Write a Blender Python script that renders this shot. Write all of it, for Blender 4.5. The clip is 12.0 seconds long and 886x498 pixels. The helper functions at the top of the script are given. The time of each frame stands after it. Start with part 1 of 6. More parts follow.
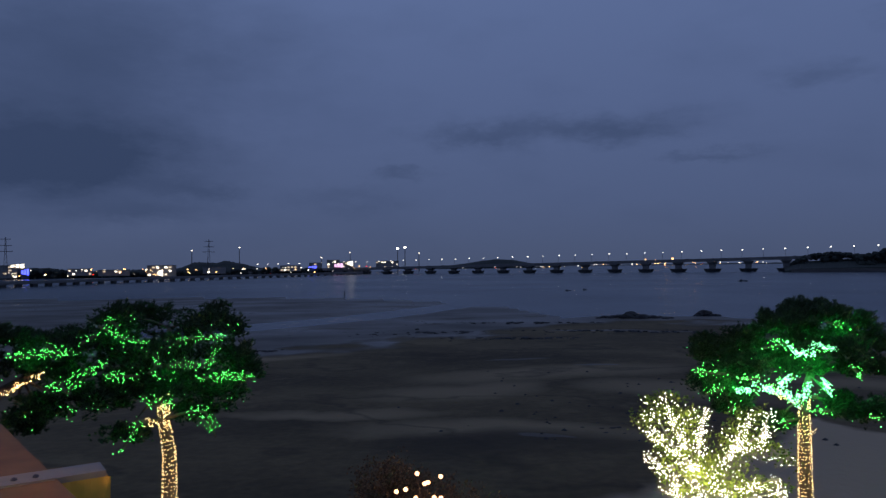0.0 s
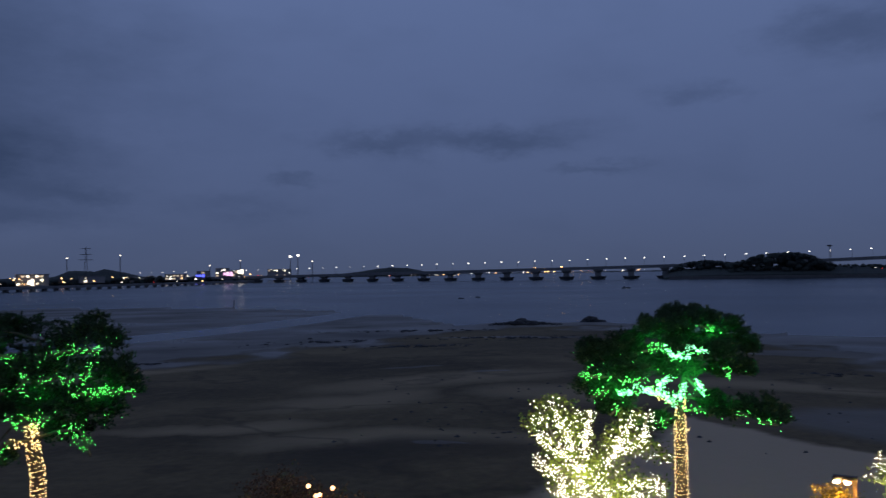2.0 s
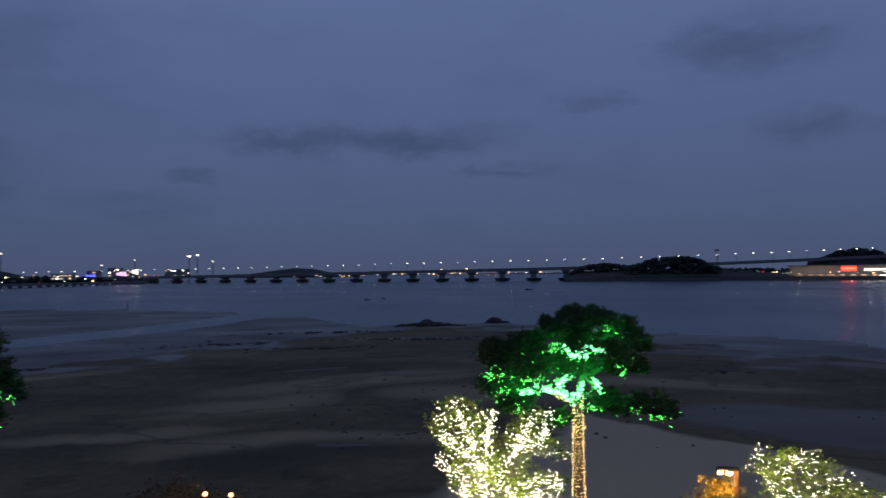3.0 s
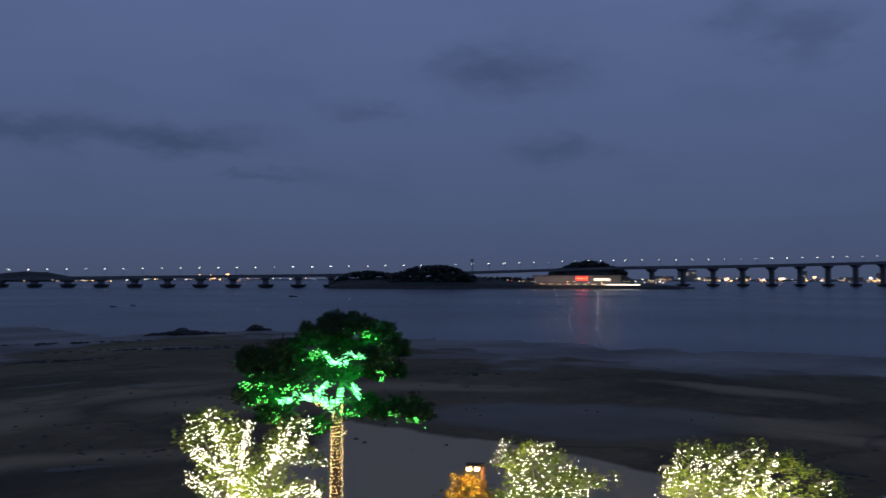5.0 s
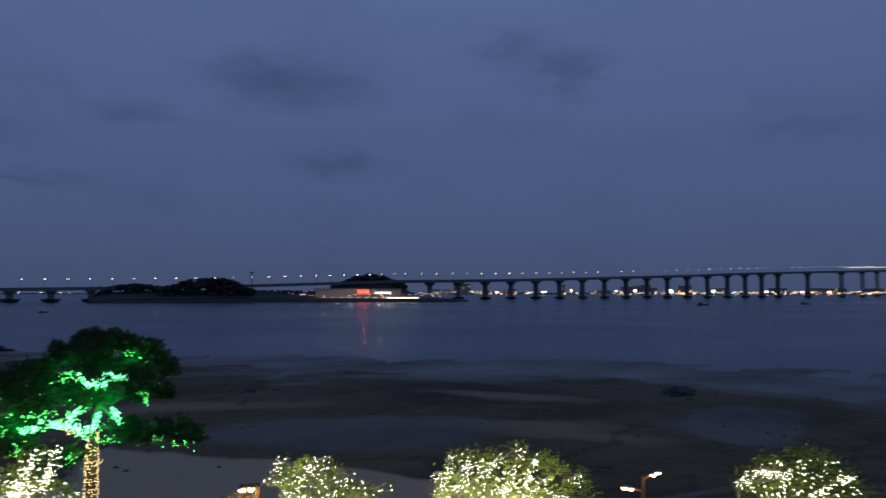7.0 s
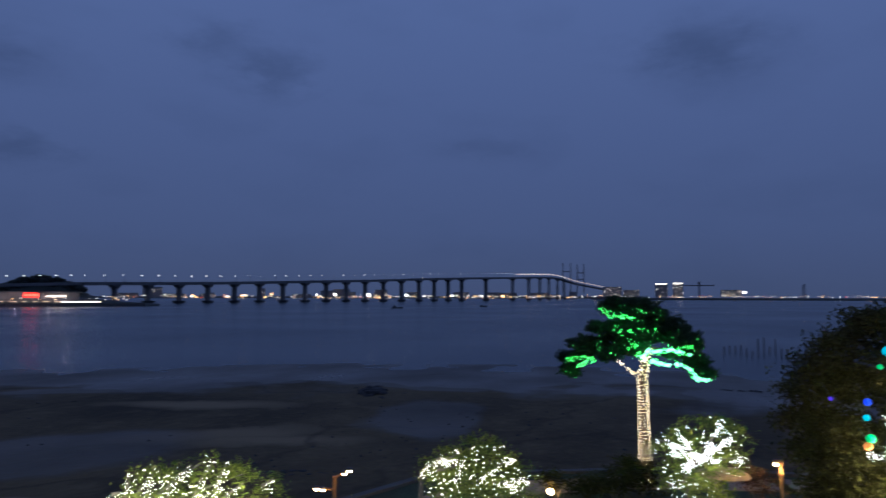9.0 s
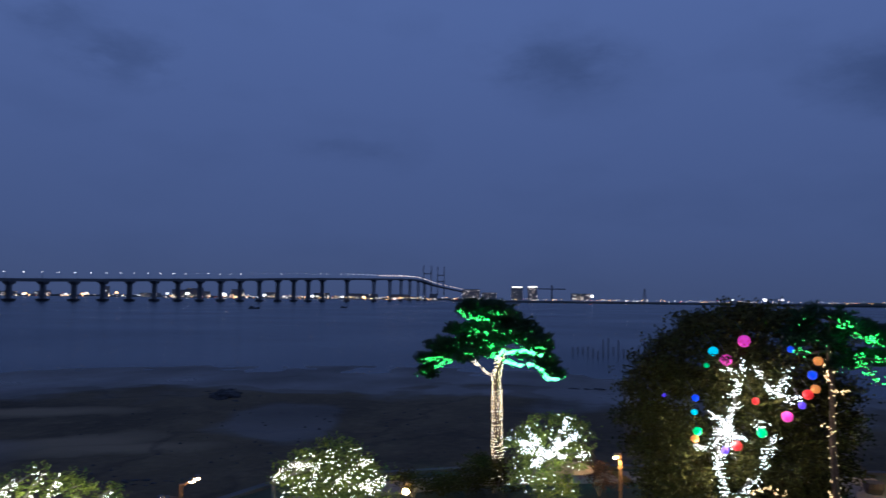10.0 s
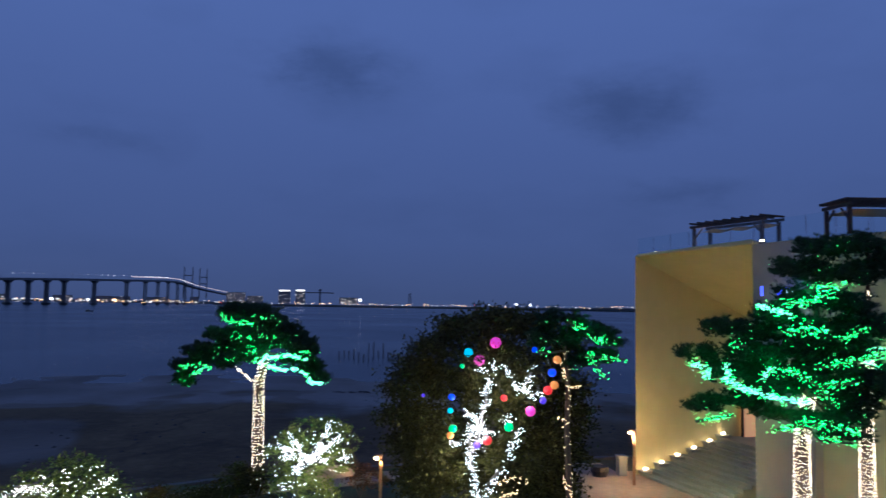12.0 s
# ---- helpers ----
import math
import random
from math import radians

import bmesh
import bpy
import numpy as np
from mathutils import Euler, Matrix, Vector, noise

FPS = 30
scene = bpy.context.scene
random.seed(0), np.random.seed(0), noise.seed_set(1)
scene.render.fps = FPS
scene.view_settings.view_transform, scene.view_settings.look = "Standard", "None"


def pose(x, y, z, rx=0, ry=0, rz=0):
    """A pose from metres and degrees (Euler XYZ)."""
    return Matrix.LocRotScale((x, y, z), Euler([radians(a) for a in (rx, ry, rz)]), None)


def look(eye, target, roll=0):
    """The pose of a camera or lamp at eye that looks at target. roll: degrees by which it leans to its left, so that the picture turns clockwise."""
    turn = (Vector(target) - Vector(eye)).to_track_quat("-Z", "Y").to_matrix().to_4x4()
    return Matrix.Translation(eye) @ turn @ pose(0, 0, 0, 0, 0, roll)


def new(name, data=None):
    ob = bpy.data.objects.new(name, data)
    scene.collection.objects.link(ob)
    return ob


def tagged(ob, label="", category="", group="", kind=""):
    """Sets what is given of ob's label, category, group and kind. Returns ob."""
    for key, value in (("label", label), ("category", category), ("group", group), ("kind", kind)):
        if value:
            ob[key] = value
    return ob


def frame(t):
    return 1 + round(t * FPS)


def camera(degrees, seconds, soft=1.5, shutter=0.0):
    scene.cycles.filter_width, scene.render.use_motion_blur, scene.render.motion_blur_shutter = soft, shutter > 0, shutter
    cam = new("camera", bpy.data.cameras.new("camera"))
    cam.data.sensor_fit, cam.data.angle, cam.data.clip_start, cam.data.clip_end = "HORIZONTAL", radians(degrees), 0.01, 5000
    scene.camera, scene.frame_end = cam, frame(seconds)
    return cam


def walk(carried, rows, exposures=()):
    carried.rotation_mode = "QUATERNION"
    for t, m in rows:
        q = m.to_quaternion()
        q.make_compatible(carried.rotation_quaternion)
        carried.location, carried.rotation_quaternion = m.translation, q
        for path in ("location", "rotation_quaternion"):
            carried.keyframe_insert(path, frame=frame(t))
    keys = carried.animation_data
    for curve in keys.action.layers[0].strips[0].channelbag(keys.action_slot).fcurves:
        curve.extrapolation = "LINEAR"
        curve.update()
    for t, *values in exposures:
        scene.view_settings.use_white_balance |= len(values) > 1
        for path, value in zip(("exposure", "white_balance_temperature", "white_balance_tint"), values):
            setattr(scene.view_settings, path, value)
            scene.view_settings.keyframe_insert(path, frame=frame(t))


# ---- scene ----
cam = camera(62.85, 12.0, soft=1.42, shutter=0.5)
PATH = [  # seconds, x, y, z, tilt, roll, yaw
    (0.0, -0.024, 0.269, 10.000, 91.30, 0.73, 5.01),
    (0.5, -0.019, 0.269, 10.000, 91.47, 0.81, 4.04),
    (1.0, -0.010, 0.270, 10.000, 91.65, 0.86, 2.18),
    (1.5, 0.001, 0.270, 10.000, 91.79, 0.90, -0.28),
    (2.0, 0.016, 0.270, 10.000, 91.83, 0.84, -3.30),
    (2.5, 0.032, 0.268, 10.000, 91.86, 0.68, -6.76),
    (3.0, 0.050, 0.265, 10.000, 91.85, 0.54, -10.70),
    (3.2, 0.058, 0.264, 10.000, 91.84, 0.48, -12.46),
    (4.8, 0.124, 0.240, 10.000, 92.25, -0.07, -27.37),
    (5.0, 0.131, 0.236, 10.000, 92.32, -0.10, -29.09),
    (5.5, 0.149, 0.225, 10.000, 92.55, -0.17, -33.49),
    (6.0, 0.165, 0.214, 10.000, 92.82, -0.15, -37.57),
    (6.5, 0.179, 0.202, 10.000, 93.10, -0.03, -41.67),
    (7.0, 0.195, 0.187, 10.000, 93.39, -0.03, -46.18),
    (7.2, 0.201, 0.180, 10.000, 93.50, -0.07, -48.22),
    (8.8, 0.249, 0.105, 10.000, 93.74, 0.01, -67.13),
    (9.0, 0.253, 0.095, 10.000, 93.70, -0.09, -69.47),
    (9.5, 0.261, 0.069, 10.000, 93.71, -0.45, -75.18),
    (10.0, 0.266, 0.045, 10.000, 93.87, -0.69, -80.39),
    (10.5, 0.269, 0.022, 10.000, 94.04, -0.71, -85.33),
    (11.0, 0.270, 0.001, 10.000, 94.17, -0.73, -89.86),
    (11.5, 0.269, -0.020, 10.000, 94.26, -0.82, -94.26),
    (12.0, 0.267, -0.040, 10.000, 94.43, -0.93, -98.52),
]
EXPOSURES = [(0.0, 0.08, 6450, 10), (3.2, 0.04, 6450, 10), (4.8, -0.04, 6450, 10), (7.2, -0.12, 6000, 10), (8.8, -0.14, 5650, 13), (10.5, -0.12, 5250, 16), (12.0, -0.07, 5050, 18)]
walk(cam, [(t, pose(x, y, z, rx, ry, rz)) for t, x, y, z, rx, ry, rz in PATH], EXPOSURES)

# ---------------------------------------------------------------- dusk sky
world = bpy.data.worlds.new("dusk")
scene.world = world
world.use_nodes = True
CLOUDS = [  # compass, height, half width, half height (degrees), weight
    (-1.9, 10.2, 4.2, 0.8, 0.55), (7.7, 10.3, 5.2, 0.9, 0.65), (15.3, 7.9, 2.9, 0.4, 0.4), (-34.5, 7.8, 8.8, 3.0, 1.15),
    (-32.3, 15.6, 11.6, 5.2, 0.75), (-8.7, 7.4, 2.0, 0.5, 0.45), (-24.1, 5.9, 3.1, 0.7, 0.35), (-26.8, 4.2, 4.0, 0.7, 0.4),
    (-12.3, 5.4, 4.0, 0.9, 0.3), (33.3, 16.2, 4.9, 1.5, 0.6), (38.2, 10.1, 3.1, 0.9, 0.4), (23.0, 12.7, 2.6, 0.7, 0.35),
    (56.4, 17.0, 2.7, 1.6, 0.5), (51.7, 19.0, 2.4, 0.9, 0.3), (89.6, 18.0, 3.8, 1.8, 0.55), (73.1, 11.6, 2.4, 0.7, 0.2),
    (112.9, 15.3, 4.5, 2.2, 0.6), (117.0, 8.6, 3.0, 1.0, 0.35),
]


def sky_nodes():
    nt = world.node_tree
    nt.nodes.clear()
    N, L = nt.nodes, nt.links

    def math_(op, a, b=None, clamp=False):
        n = N.new("ShaderNodeMath")
        n.operation, n.use_clamp = op, clamp
        for i, v in enumerate((a, b)):
            if v is None:
                continue
            if isinstance(v, (int, float)):
                n.inputs[i].default_value = v
            else:
                L.new(v, n.inputs[i])
        return n.outputs[0]
    tc = N.new("ShaderNodeTexCoord")
    sep = N.new("ShaderNodeSeparateXYZ")
    L.new(tc.outputs["Generated"], sep.inputs[0])
    az = math_("MULTIPLY", math_("ARCTAN2", sep.outputs[0], sep.outputs[1]), 57.2958)
    el = math_("MULTIPLY", math_("ARCSINE", sep.outputs[2]), 57.2958)
    # ragged edges
    comb = N.new("ShaderNodeCombineXYZ")
    L.new(math_("MULTIPLY", az, 0.22), comb.inputs[0])
    L.new(math_("MULTIPLY", el, 0.5), comb.inputs[1])
    nz = N.new("ShaderNodeTexNoise")
    nz.inputs["Scale"].default_value, nz.inputs["Detail"].default_value, nz.inputs["Roughness"].default_value = 1.15, 9, 0.64
    L.new(comb.outputs[0], nz.inputs["Vector"])
    nsep = N.new("ShaderNodeSeparateColor")
    L.new(nz.outputs["Color"], nsep.inputs[0])
    waz = math_("ADD", az, math_("MULTIPLY", math_("SUBTRACT", nsep.outputs[0], 0.5), 9.5))
    wel = math_("ADD", el, math_("MULTIPLY", math_("SUBTRACT", nsep.outputs[1], 0.5), 3.6))
    total = None
    for a, e, w, h, k in CLOUDS:
        dx = math_("DIVIDE", math_("SUBTRACT", waz, a), w)
        dy = math_("DIVIDE", math_("SUBTRACT", wel, e), h)
        r2 = math_("ADD", math_("MULTIPLY", dx, dx), math_("MULTIPLY", dy, dy))
        g = math_("MULTIPLY", math_("POWER", 2.718, math_("MULTIPLY", r2, -0.8)), k)
        total = g if total is None else math_("ADD", total, g)
    # thin general mottling
    nz2 = N.new("ShaderNodeTexNoise")
    nz2.inputs["Scale"].default_value, nz2.inputs["Detail"].default_value = 0.42, 4
    L.new(comb.outputs[0], nz2.inputs["Vector"])
    mott = math_("MULTIPLY", math_("SUBTRACT", nz2.outputs["Fac"], 0.5), 0.55)
    total = math_("ADD", math_("MINIMUM", total, 1.0), mott)
    total = math_("MAXIMUM", math_("MINIMUM", total, 1.0), -0.2)
    ramp = N.new("ShaderNodeValToRGB")
    L.new(math_("DIVIDE", math_("ADD", el, 10.0), 100.0, True), ramp.inputs[0])
    stops = [(0.0, (0.04, 0.055, 0.10)), (0.10, (0.062, 0.083, 0.152)), (0.15, (0.072, 0.101, 0.198)), (0.22, (0.082, 0.117, 0.236)),
             (0.32, (0.098, 0.141, 0.285)), (1.0, (0.09, 0.135, 0.28))]
    while len(ramp.color_ramp.elements) < len(stops):
        ramp.color_ramp.elements.new(0.5)
    for e_, (p, c) in zip(ramp.color_ramp.elements, stops):
        e_.position, e_.color = p, (*c, 1)
    dark = N.new("ShaderNodeMix")
    dark.data_type, dark.blend_type = "RGBA", "MIX"
    L.new(math_("MULTIPLY", total, 0.78), dark.inputs[0])
    L.new(ramp.outputs[0], dark.inputs[6])
    dark.inputs[7].default_value = (0.022, 0.038, 0.085, 1)
    bg, out = N.new("ShaderNodeBackground"), N.new("ShaderNodeOutputWorld")
    bg.inputs["Strength"].default_value = 1.0
    L.new(dark.outputs[2], bg.inputs[0])
    L.new(bg.outputs[0], out.inputs[0])


sky_nodes()

# ---------------------------------------------------------------- materials


def material(name, color, rough=0.8, metal=0.0, grain=8.0, vary=0.25, bump=0.0, stain=0.6, spec=0.5, per_island=False):
    """Principled with fine grain, larger stains and relief, in metres."""
    m = bpy.data.materials.new(name)
    m.use_nodes = True
    nt = m.node_tree
    N, L = nt.nodes, nt.links
    b = N["Principled BSDF"]
    b.inputs["Roughness"].default_value, b.inputs["Metallic"].default_value = rough, metal
    b.inputs["Specular IOR Level"].default_value = spec
    tc = N.new("ShaderNodeTexCoord")
    fine, broad = N.new("ShaderNodeTexNoise"), N.new("ShaderNodeTexNoise")
    fine.inputs["Scale"].default_value, fine.inputs["Detail"].default_value = grain, 6
    broad.inputs["Scale"].default_value, broad.inputs["Detail"].default_value = stain, 4
    L.new(tc.outputs["Object"], fine.inputs["Vector"])
    L.new(tc.outputs["Object"], broad.inputs["Vector"])
    mix = N.new("ShaderNodeMix")
    mix.data_type = "FLOAT"
    mix.inputs[0].default_value = 0.5
    L.new(fine.outputs["Fac"], mix.inputs[2])
    L.new(broad.outputs["Fac"], mix.inputs[3])
    last = mix.outputs[0]
    if per_island:
        geo = N.new("ShaderNodeNewGeometry")
        m2 = N.new("ShaderNodeMix")
        m2.data_type = "FLOAT"
        m2.inputs[0].default_value = 0.6
        L.new(last, m2.inputs[2])
        L.new(geo.outputs["Random Per Island"], m2.inputs[3])
        last = m2.outputs[0]
    ramp = N.new("ShaderNodeValToRGB")
    L.new(last, ramp.inputs[0])
    lo, hi = [c * (1 - vary) for c in color], [min(1, c * (1 + vary)) for c in color]
    ramp.color_ramp.elements[0].position, ramp.color_ramp.elements[0].color = 0.3, (*lo, 1)
    ramp.color_ramp.elements[1].position, ramp.color_ramp.elements[1].color = 0.7, (*hi, 1)
    L.new(ramp.outputs[0], b.inputs["Base Color"])
    if bump:
        bp = N.new("ShaderNodeBump")
        bp.inputs["Strength"].default_value, bp.inputs["Distance"].default_value = 0.6, bump
        L.new(fine.outputs["Fac"], bp.inputs["Height"])
        L.new(bp.outputs[0], b.inputs["Normal"])
    return m


def glow(name, color, strength):
    m = bpy.data.materials.new(name)
    m.use_nodes = True
    b = m.node_tree.nodes["Principled BSDF"]
    b.inputs["Base Color"].default_value = (*[min(1, c) for c in color], 1)
    b.inputs["Emission Color"].default_value = (*color, 1)
    b.inputs["Emission Strength"].default_value = strength
    return m


def glass_material():
    m = bpy.data.materials.new("clear_glass")
    m.use_nodes = True
    b = m.node_tree.nodes["Principled BSDF"]
    b.inputs["Base Color"].default_value = (0.86, 0.95, 0.97, 1)
    b.inputs["Transmission Weight"].default_value, b.inputs["Roughness"].default_value, b.inputs["IOR"].default_value = 1, 0.03, 1.45
    return m


bark = material("pine_bark", (0.13, 0.085, 0.06), 0.9, grain=14, vary=0.5, bump=0.02)
bark_pale = material("smooth_bark", (0.22, 0.19, 0.15), 0.85, grain=10, vary=0.3, bump=0.01)
needles = material("pine_needles", (0.044, 0.076, 0.03), 0.7, grain=3, vary=0.5, stain=0.8, spec=0.2, per_island=True)
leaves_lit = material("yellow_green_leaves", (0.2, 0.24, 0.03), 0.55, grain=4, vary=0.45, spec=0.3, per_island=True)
leaves_dark = material("dark_green_leaves", (0.07, 0.064, 0.016), 0.75, grain=3, vary=0.45, spec=0.08, per_island=True)
leaves_gold = material("golden_leaves", (0.35, 0.24, 0.04), 0.6, grain=4, vary=0.35, spec=0.3, per_island=True)
leaves_rust = material("rusty_leaves", (0.16, 0.085, 0.04), 0.7, grain=4, vary=0.4, spec=0.3, per_island=True)
concrete = material("bridge_concrete", (0.17, 0.17, 0.17), 0.85, grain=0.4, vary=0.25, stain=0.05)
wet_concrete = material("wet_concrete", (0.055, 0.056, 0.058), 0.6, grain=0.5, vary=0.3, stain=0.08)
far_earth = material("dark_woodland", (0.028, 0.034, 0.027), 0.95, grain=0.05, vary=0.5, stain=0.01)
seawall_stone = material("seawall_stone", (0.12, 0.11, 0.1), 0.9, grain=0.5, vary=0.3, stain=0.1, bump=0.05)
dull_steel = material("dull_steel", (0.10, 0.10, 0.11), 0.5, 0.6, grain=2, vary=0.2)
facade = material("pale_facade", (0.24, 0.235, 0.23), 0.85, grain=0.3, vary=0.15, stain=0.05)
stucco = material("cream_stucco", (0.58, 0.50, 0.24), 0.85, grain=1.2, vary=0.08, stain=0.18, bump=0.004)
# greyer copy of cream_stucco, with one block's weaker light put into the colour
stucco_dim = material("dim_stucco", (0.42, 0.37, 0.27), 0.85, grain=1.2, vary=0.08, stain=0.2, bump=0.004)
stair_stone = material("stair_granite", (0.27, 0.265, 0.21), 0.75, grain=30, vary=0.15, stain=0.7)
stair_nosing = material("stair_nosing", (0.26, 0.255, 0.2), 0.7, grain=30, vary=0.15, stain=0.7)
timber = material("dark_timber", (0.055, 0.036, 0.026), 0.6, grain=5, vary=0.35, stain=2, bump=0.003)
canvas = material("tan_canvas", (0.42, 0.30, 0.2), 0.9, grain=12, vary=0.12)
post_wood = material("lamp_post_wood", (0.32, 0.17, 0.08), 0.6, grain=12, vary=0.25)
paving = material("garden_paving", (0.34, 0.25, 0.16), 0.85, grain=3, vary=0.2, stain=0.5, bump=0.01)
turf = material("garden_turf", (0.05, 0.065, 0.03), 0.95, grain=6, vary=0.5, stain=0.4, bump=0.03)
rock = material("shore_rock", (0.035, 0.033, 0.032), 0.75, grain=2, vary=0.5, stain=0.5, bump=0.05)
coping_wood = material("brown_coping", (0.2, 0.095, 0.035), 0.75, grain=9, vary=0.3, stain=3, bump=0.004)
strap_metal = material("grey_flashing", (0.30, 0.26, 0.22), 0.55, 0.4, grain=20, vary=0.12)
yellow_cloth = material("yellow_tarpaulin", (0.62, 0.36, 0.06), 0.6, grain=14, vary=0.22, stain=5, bump=0.01)
boat_paint = material("boat_hull", (0.05, 0.055, 0.06), 0.5, grain=2, vary=0.2)
glass = glass_material()
g_green = glow("green_led", (0.1, 1.0, 0.12), 13)
g_mint = glow("mint_led", (0.3, 1.0, 0.55), 5)
g_warm = glow("warm_led", (1.0, 0.62, 0.24), 9)
g_pale = glow("pale_warm_led", (1.0, 0.74, 0.4), 11)
g_white = glow("white_led", (1.0, 0.92, 0.62), 15)
g_cool = glow("cool_led", (0.95, 1.0, 0.9), 10)
g_street = glow("street_lamp_glow", (1.0, 0.93, 0.8), 4)
g_sodium = glow("sodium_glow", (1.0, 0.5, 0.17), 7)
g_far = glow("city_glow", (1.0, 0.86, 0.66), 2.8)
g_red = glow("red_glow", (1.0, 0.03, 0.015), 2.4)
g_ramp = glow("ramp_lamp_glow", (1.0, 0.72, 0.55), 0.9)
g_signbar = glow("sign_bar_glow", (1.0, 0.3, 0.16), 1.3)
g_blue = glow("blue_glow", (0.08, 0.1, 1.0), 3)
g_pinkish = glow("pink_glow", (1.0, 0.55, 0.85), 1.4)
g_lamp = glow("lamp_bulb", (1.0, 0.6, 0.22), 60)
g_globe = glow("globe_lamp", (1.0, 0.5, 0.24), 3.5)
g_step = glow("step_bulb", (1.0, 0.74, 0.36), 22)
g_door = glow("door_glow", (1.0, 0.5, 0.2), 0.42)
g_window = glow("lit_window", (1.0, 0.75, 0.5), 0.6)
BALL = {"pink": (1.0, 0.06, 0.5), "cyan": (0.03, 0.75, 0.9), "blue": (0.02, 0.08, 1.0), "violet": (0.12, 0.05, 0.8), "orange": (1.0, 0.32, 0.06),
        "red": (1.0, 0.03, 0.03), "green": (0.02, 0.8, 0.2)}
ball_glow = {k: glow(k + "_bauble", c, 0.7) for k, c in BALL.items()}

# ---------------------------------------------------------------- geometry helpers


class Geo:
    """Gathers vertices and faces of one mesh."""

    def __init__(self):
        self.v, self.f = [], []

    def add(self, verts, faces):
        n = len(self.v)
        self.v += [tuple(p) for p in verts]
        self.f += [tuple(n + i for i in f) for f in faces]
        return self

    def box(self, c, size, turn=0.0):
        """Box with centre c, size along its own axes, turned about z."""
        cs, sn = math.cos(turn), math.sin(turn)
        vs = []
        for dz in (-1, 1):
            for dx, dy in ((-1, -1), (1, -1), (1, 1), (-1, 1)):
                x, y = dx * size[0] / 2, dy * size[1] / 2
                vs.append((c[0] + x * cs - y * sn, c[1] + x * sn + y * cs, c[2] + dz * size[2] / 2))
        return self.add(vs, [(3, 2, 1, 0), (4, 5, 6, 7), (0, 1, 5, 4), (1, 2, 6, 5), (2, 3, 7, 6), (3, 0, 4, 7)])

    def tube(self, pts, radii, sides=7):
        pts = [Vector(p) for p in pts]
        base = len(self.v)
        for i, p in enumerate(pts):
            d = (pts[min(i + 1, len(pts) - 1)] - pts[max(i - 1, 0)]).normalized()
            a = d.orthogonal().normalized() if abs(d.z) > 0.999 else d.cross(Vector((0, 0, 1))).normalized()
            b = d.cross(a)
            r = radii[i] if isinstance(radii, (list, tuple)) else radii
            for k in range(sides):
                t = 2 * math.pi * k / sides
                self.v.append(tuple(p + (a * math.cos(t) + b * math.sin(t)) * r))
        for i in range(len(pts) - 1):
            for k in range(sides):
                k2 = (k + 1) % sides
                self.f.append((base + i * sides + k, base + i * sides + k2, base + (i + 1) * sides + k2, base + (i + 1) * sides + k))
        self.f.append(tuple(base + k for k in reversed(range(sides))))
        self.f.append(tuple(base + (len(pts) - 1) * sides + k for k in range(sides)))
        return self

    def bead(self, p, r, squash=1.0):
        x, y, z = p
        return self.add([(x + r, y, z), (x - r, y, z), (x, y + r, z), (x, y - r, z), (x, y, z + r * squash), (x, y, z - r * squash)],
                        [(0, 2, 4), (2, 1, 4), (1, 3, 4), (3, 0, 4), (2, 0, 5), (1, 2, 5), (3, 1, 5), (0, 3, 5)])

    def ball(self, p, r, rings=6, sides=10, squash=1.0):
        vs, fs = [(p[0], p[1], p[2] + r * squash)], []
        for i in range(1, rings):
            a = math.pi * i / rings
            for k in range(sides):
                b = 2 * math.pi * k / sides
                vs.append((p[0] + r * math.sin(a) * math.cos(b), p[1] + r * math.sin(a) * math.sin(b), p[2] + r * squash * math.cos(a)))
        vs.append((p[0], p[1], p[2] - r * squash))
        for k in range(sides):
            fs.append((0, 1 + k, 1 + (k + 1) % sides))
            fs.append((len(vs) - 1, len(vs) - 1 - sides + (k + 1) % sides, len(vs) - 1 - sides + k))
        for i in range(rings - 2):
            for k in range(sides):
                a, b = 1 + i * sides + k, 1 + i * sides + (k + 1) % sides
                fs.append((a, a + sides, b + sides, b))
        return self.add(vs, fs)

    def prism(self, outline, z0, z1):
        n = len(outline)
        vs = [(x, y, z0) for x, y in outline] + [(x, y, z1) for x, y in outline]
        return self.add(vs, [tuple(reversed(range(n))), tuple(range(n, 2 * n))] + [(i, (i + 1) % n, n + (i + 1) % n, n + i) for i in range(n)])


def put(name, geo, mat, parent=None, label="", smooth=False, kind=""):
    """One mesh object of a Geo; under parent its mesh is in the parent's space."""
    me = bpy.data.meshes.new(name)
    me.from_pydata(geo.v, [], geo.f)
    me.materials.append(mat)
    if smooth:
        me.polygons.foreach_set("use_smooth", [True] * len(me.polygons))
    me.update()
    ob = new(name, me)
    if parent is not None:
        ob.parent = parent
    return tagged(ob, label, kind=kind)


def thing(name, label, category, at_=(0, 0, 0), turn=0.0, group=""):
    ob = new(name)
    ob.matrix_basis = Matrix.Translation(at_) @ Matrix.Rotation(turn, 4, "Z")
    return tagged(ob, label, category, group)


def polar(az, d, z=0.0):
    """A place by bearing from the camera's turning point, level distance and height."""
    return (d * math.sin(radians(az)), d * math.cos(radians(az)), z)


# view angles that set things where the camera sees them
def polar_el(az, el, d):
    return polar(az, d, 10.0 + d * math.tan(radians(el)))


def facing(az):
    """Turn whose x axis runs to the right as seen from the terrace, y axis away from it."""
    return -radians(az)


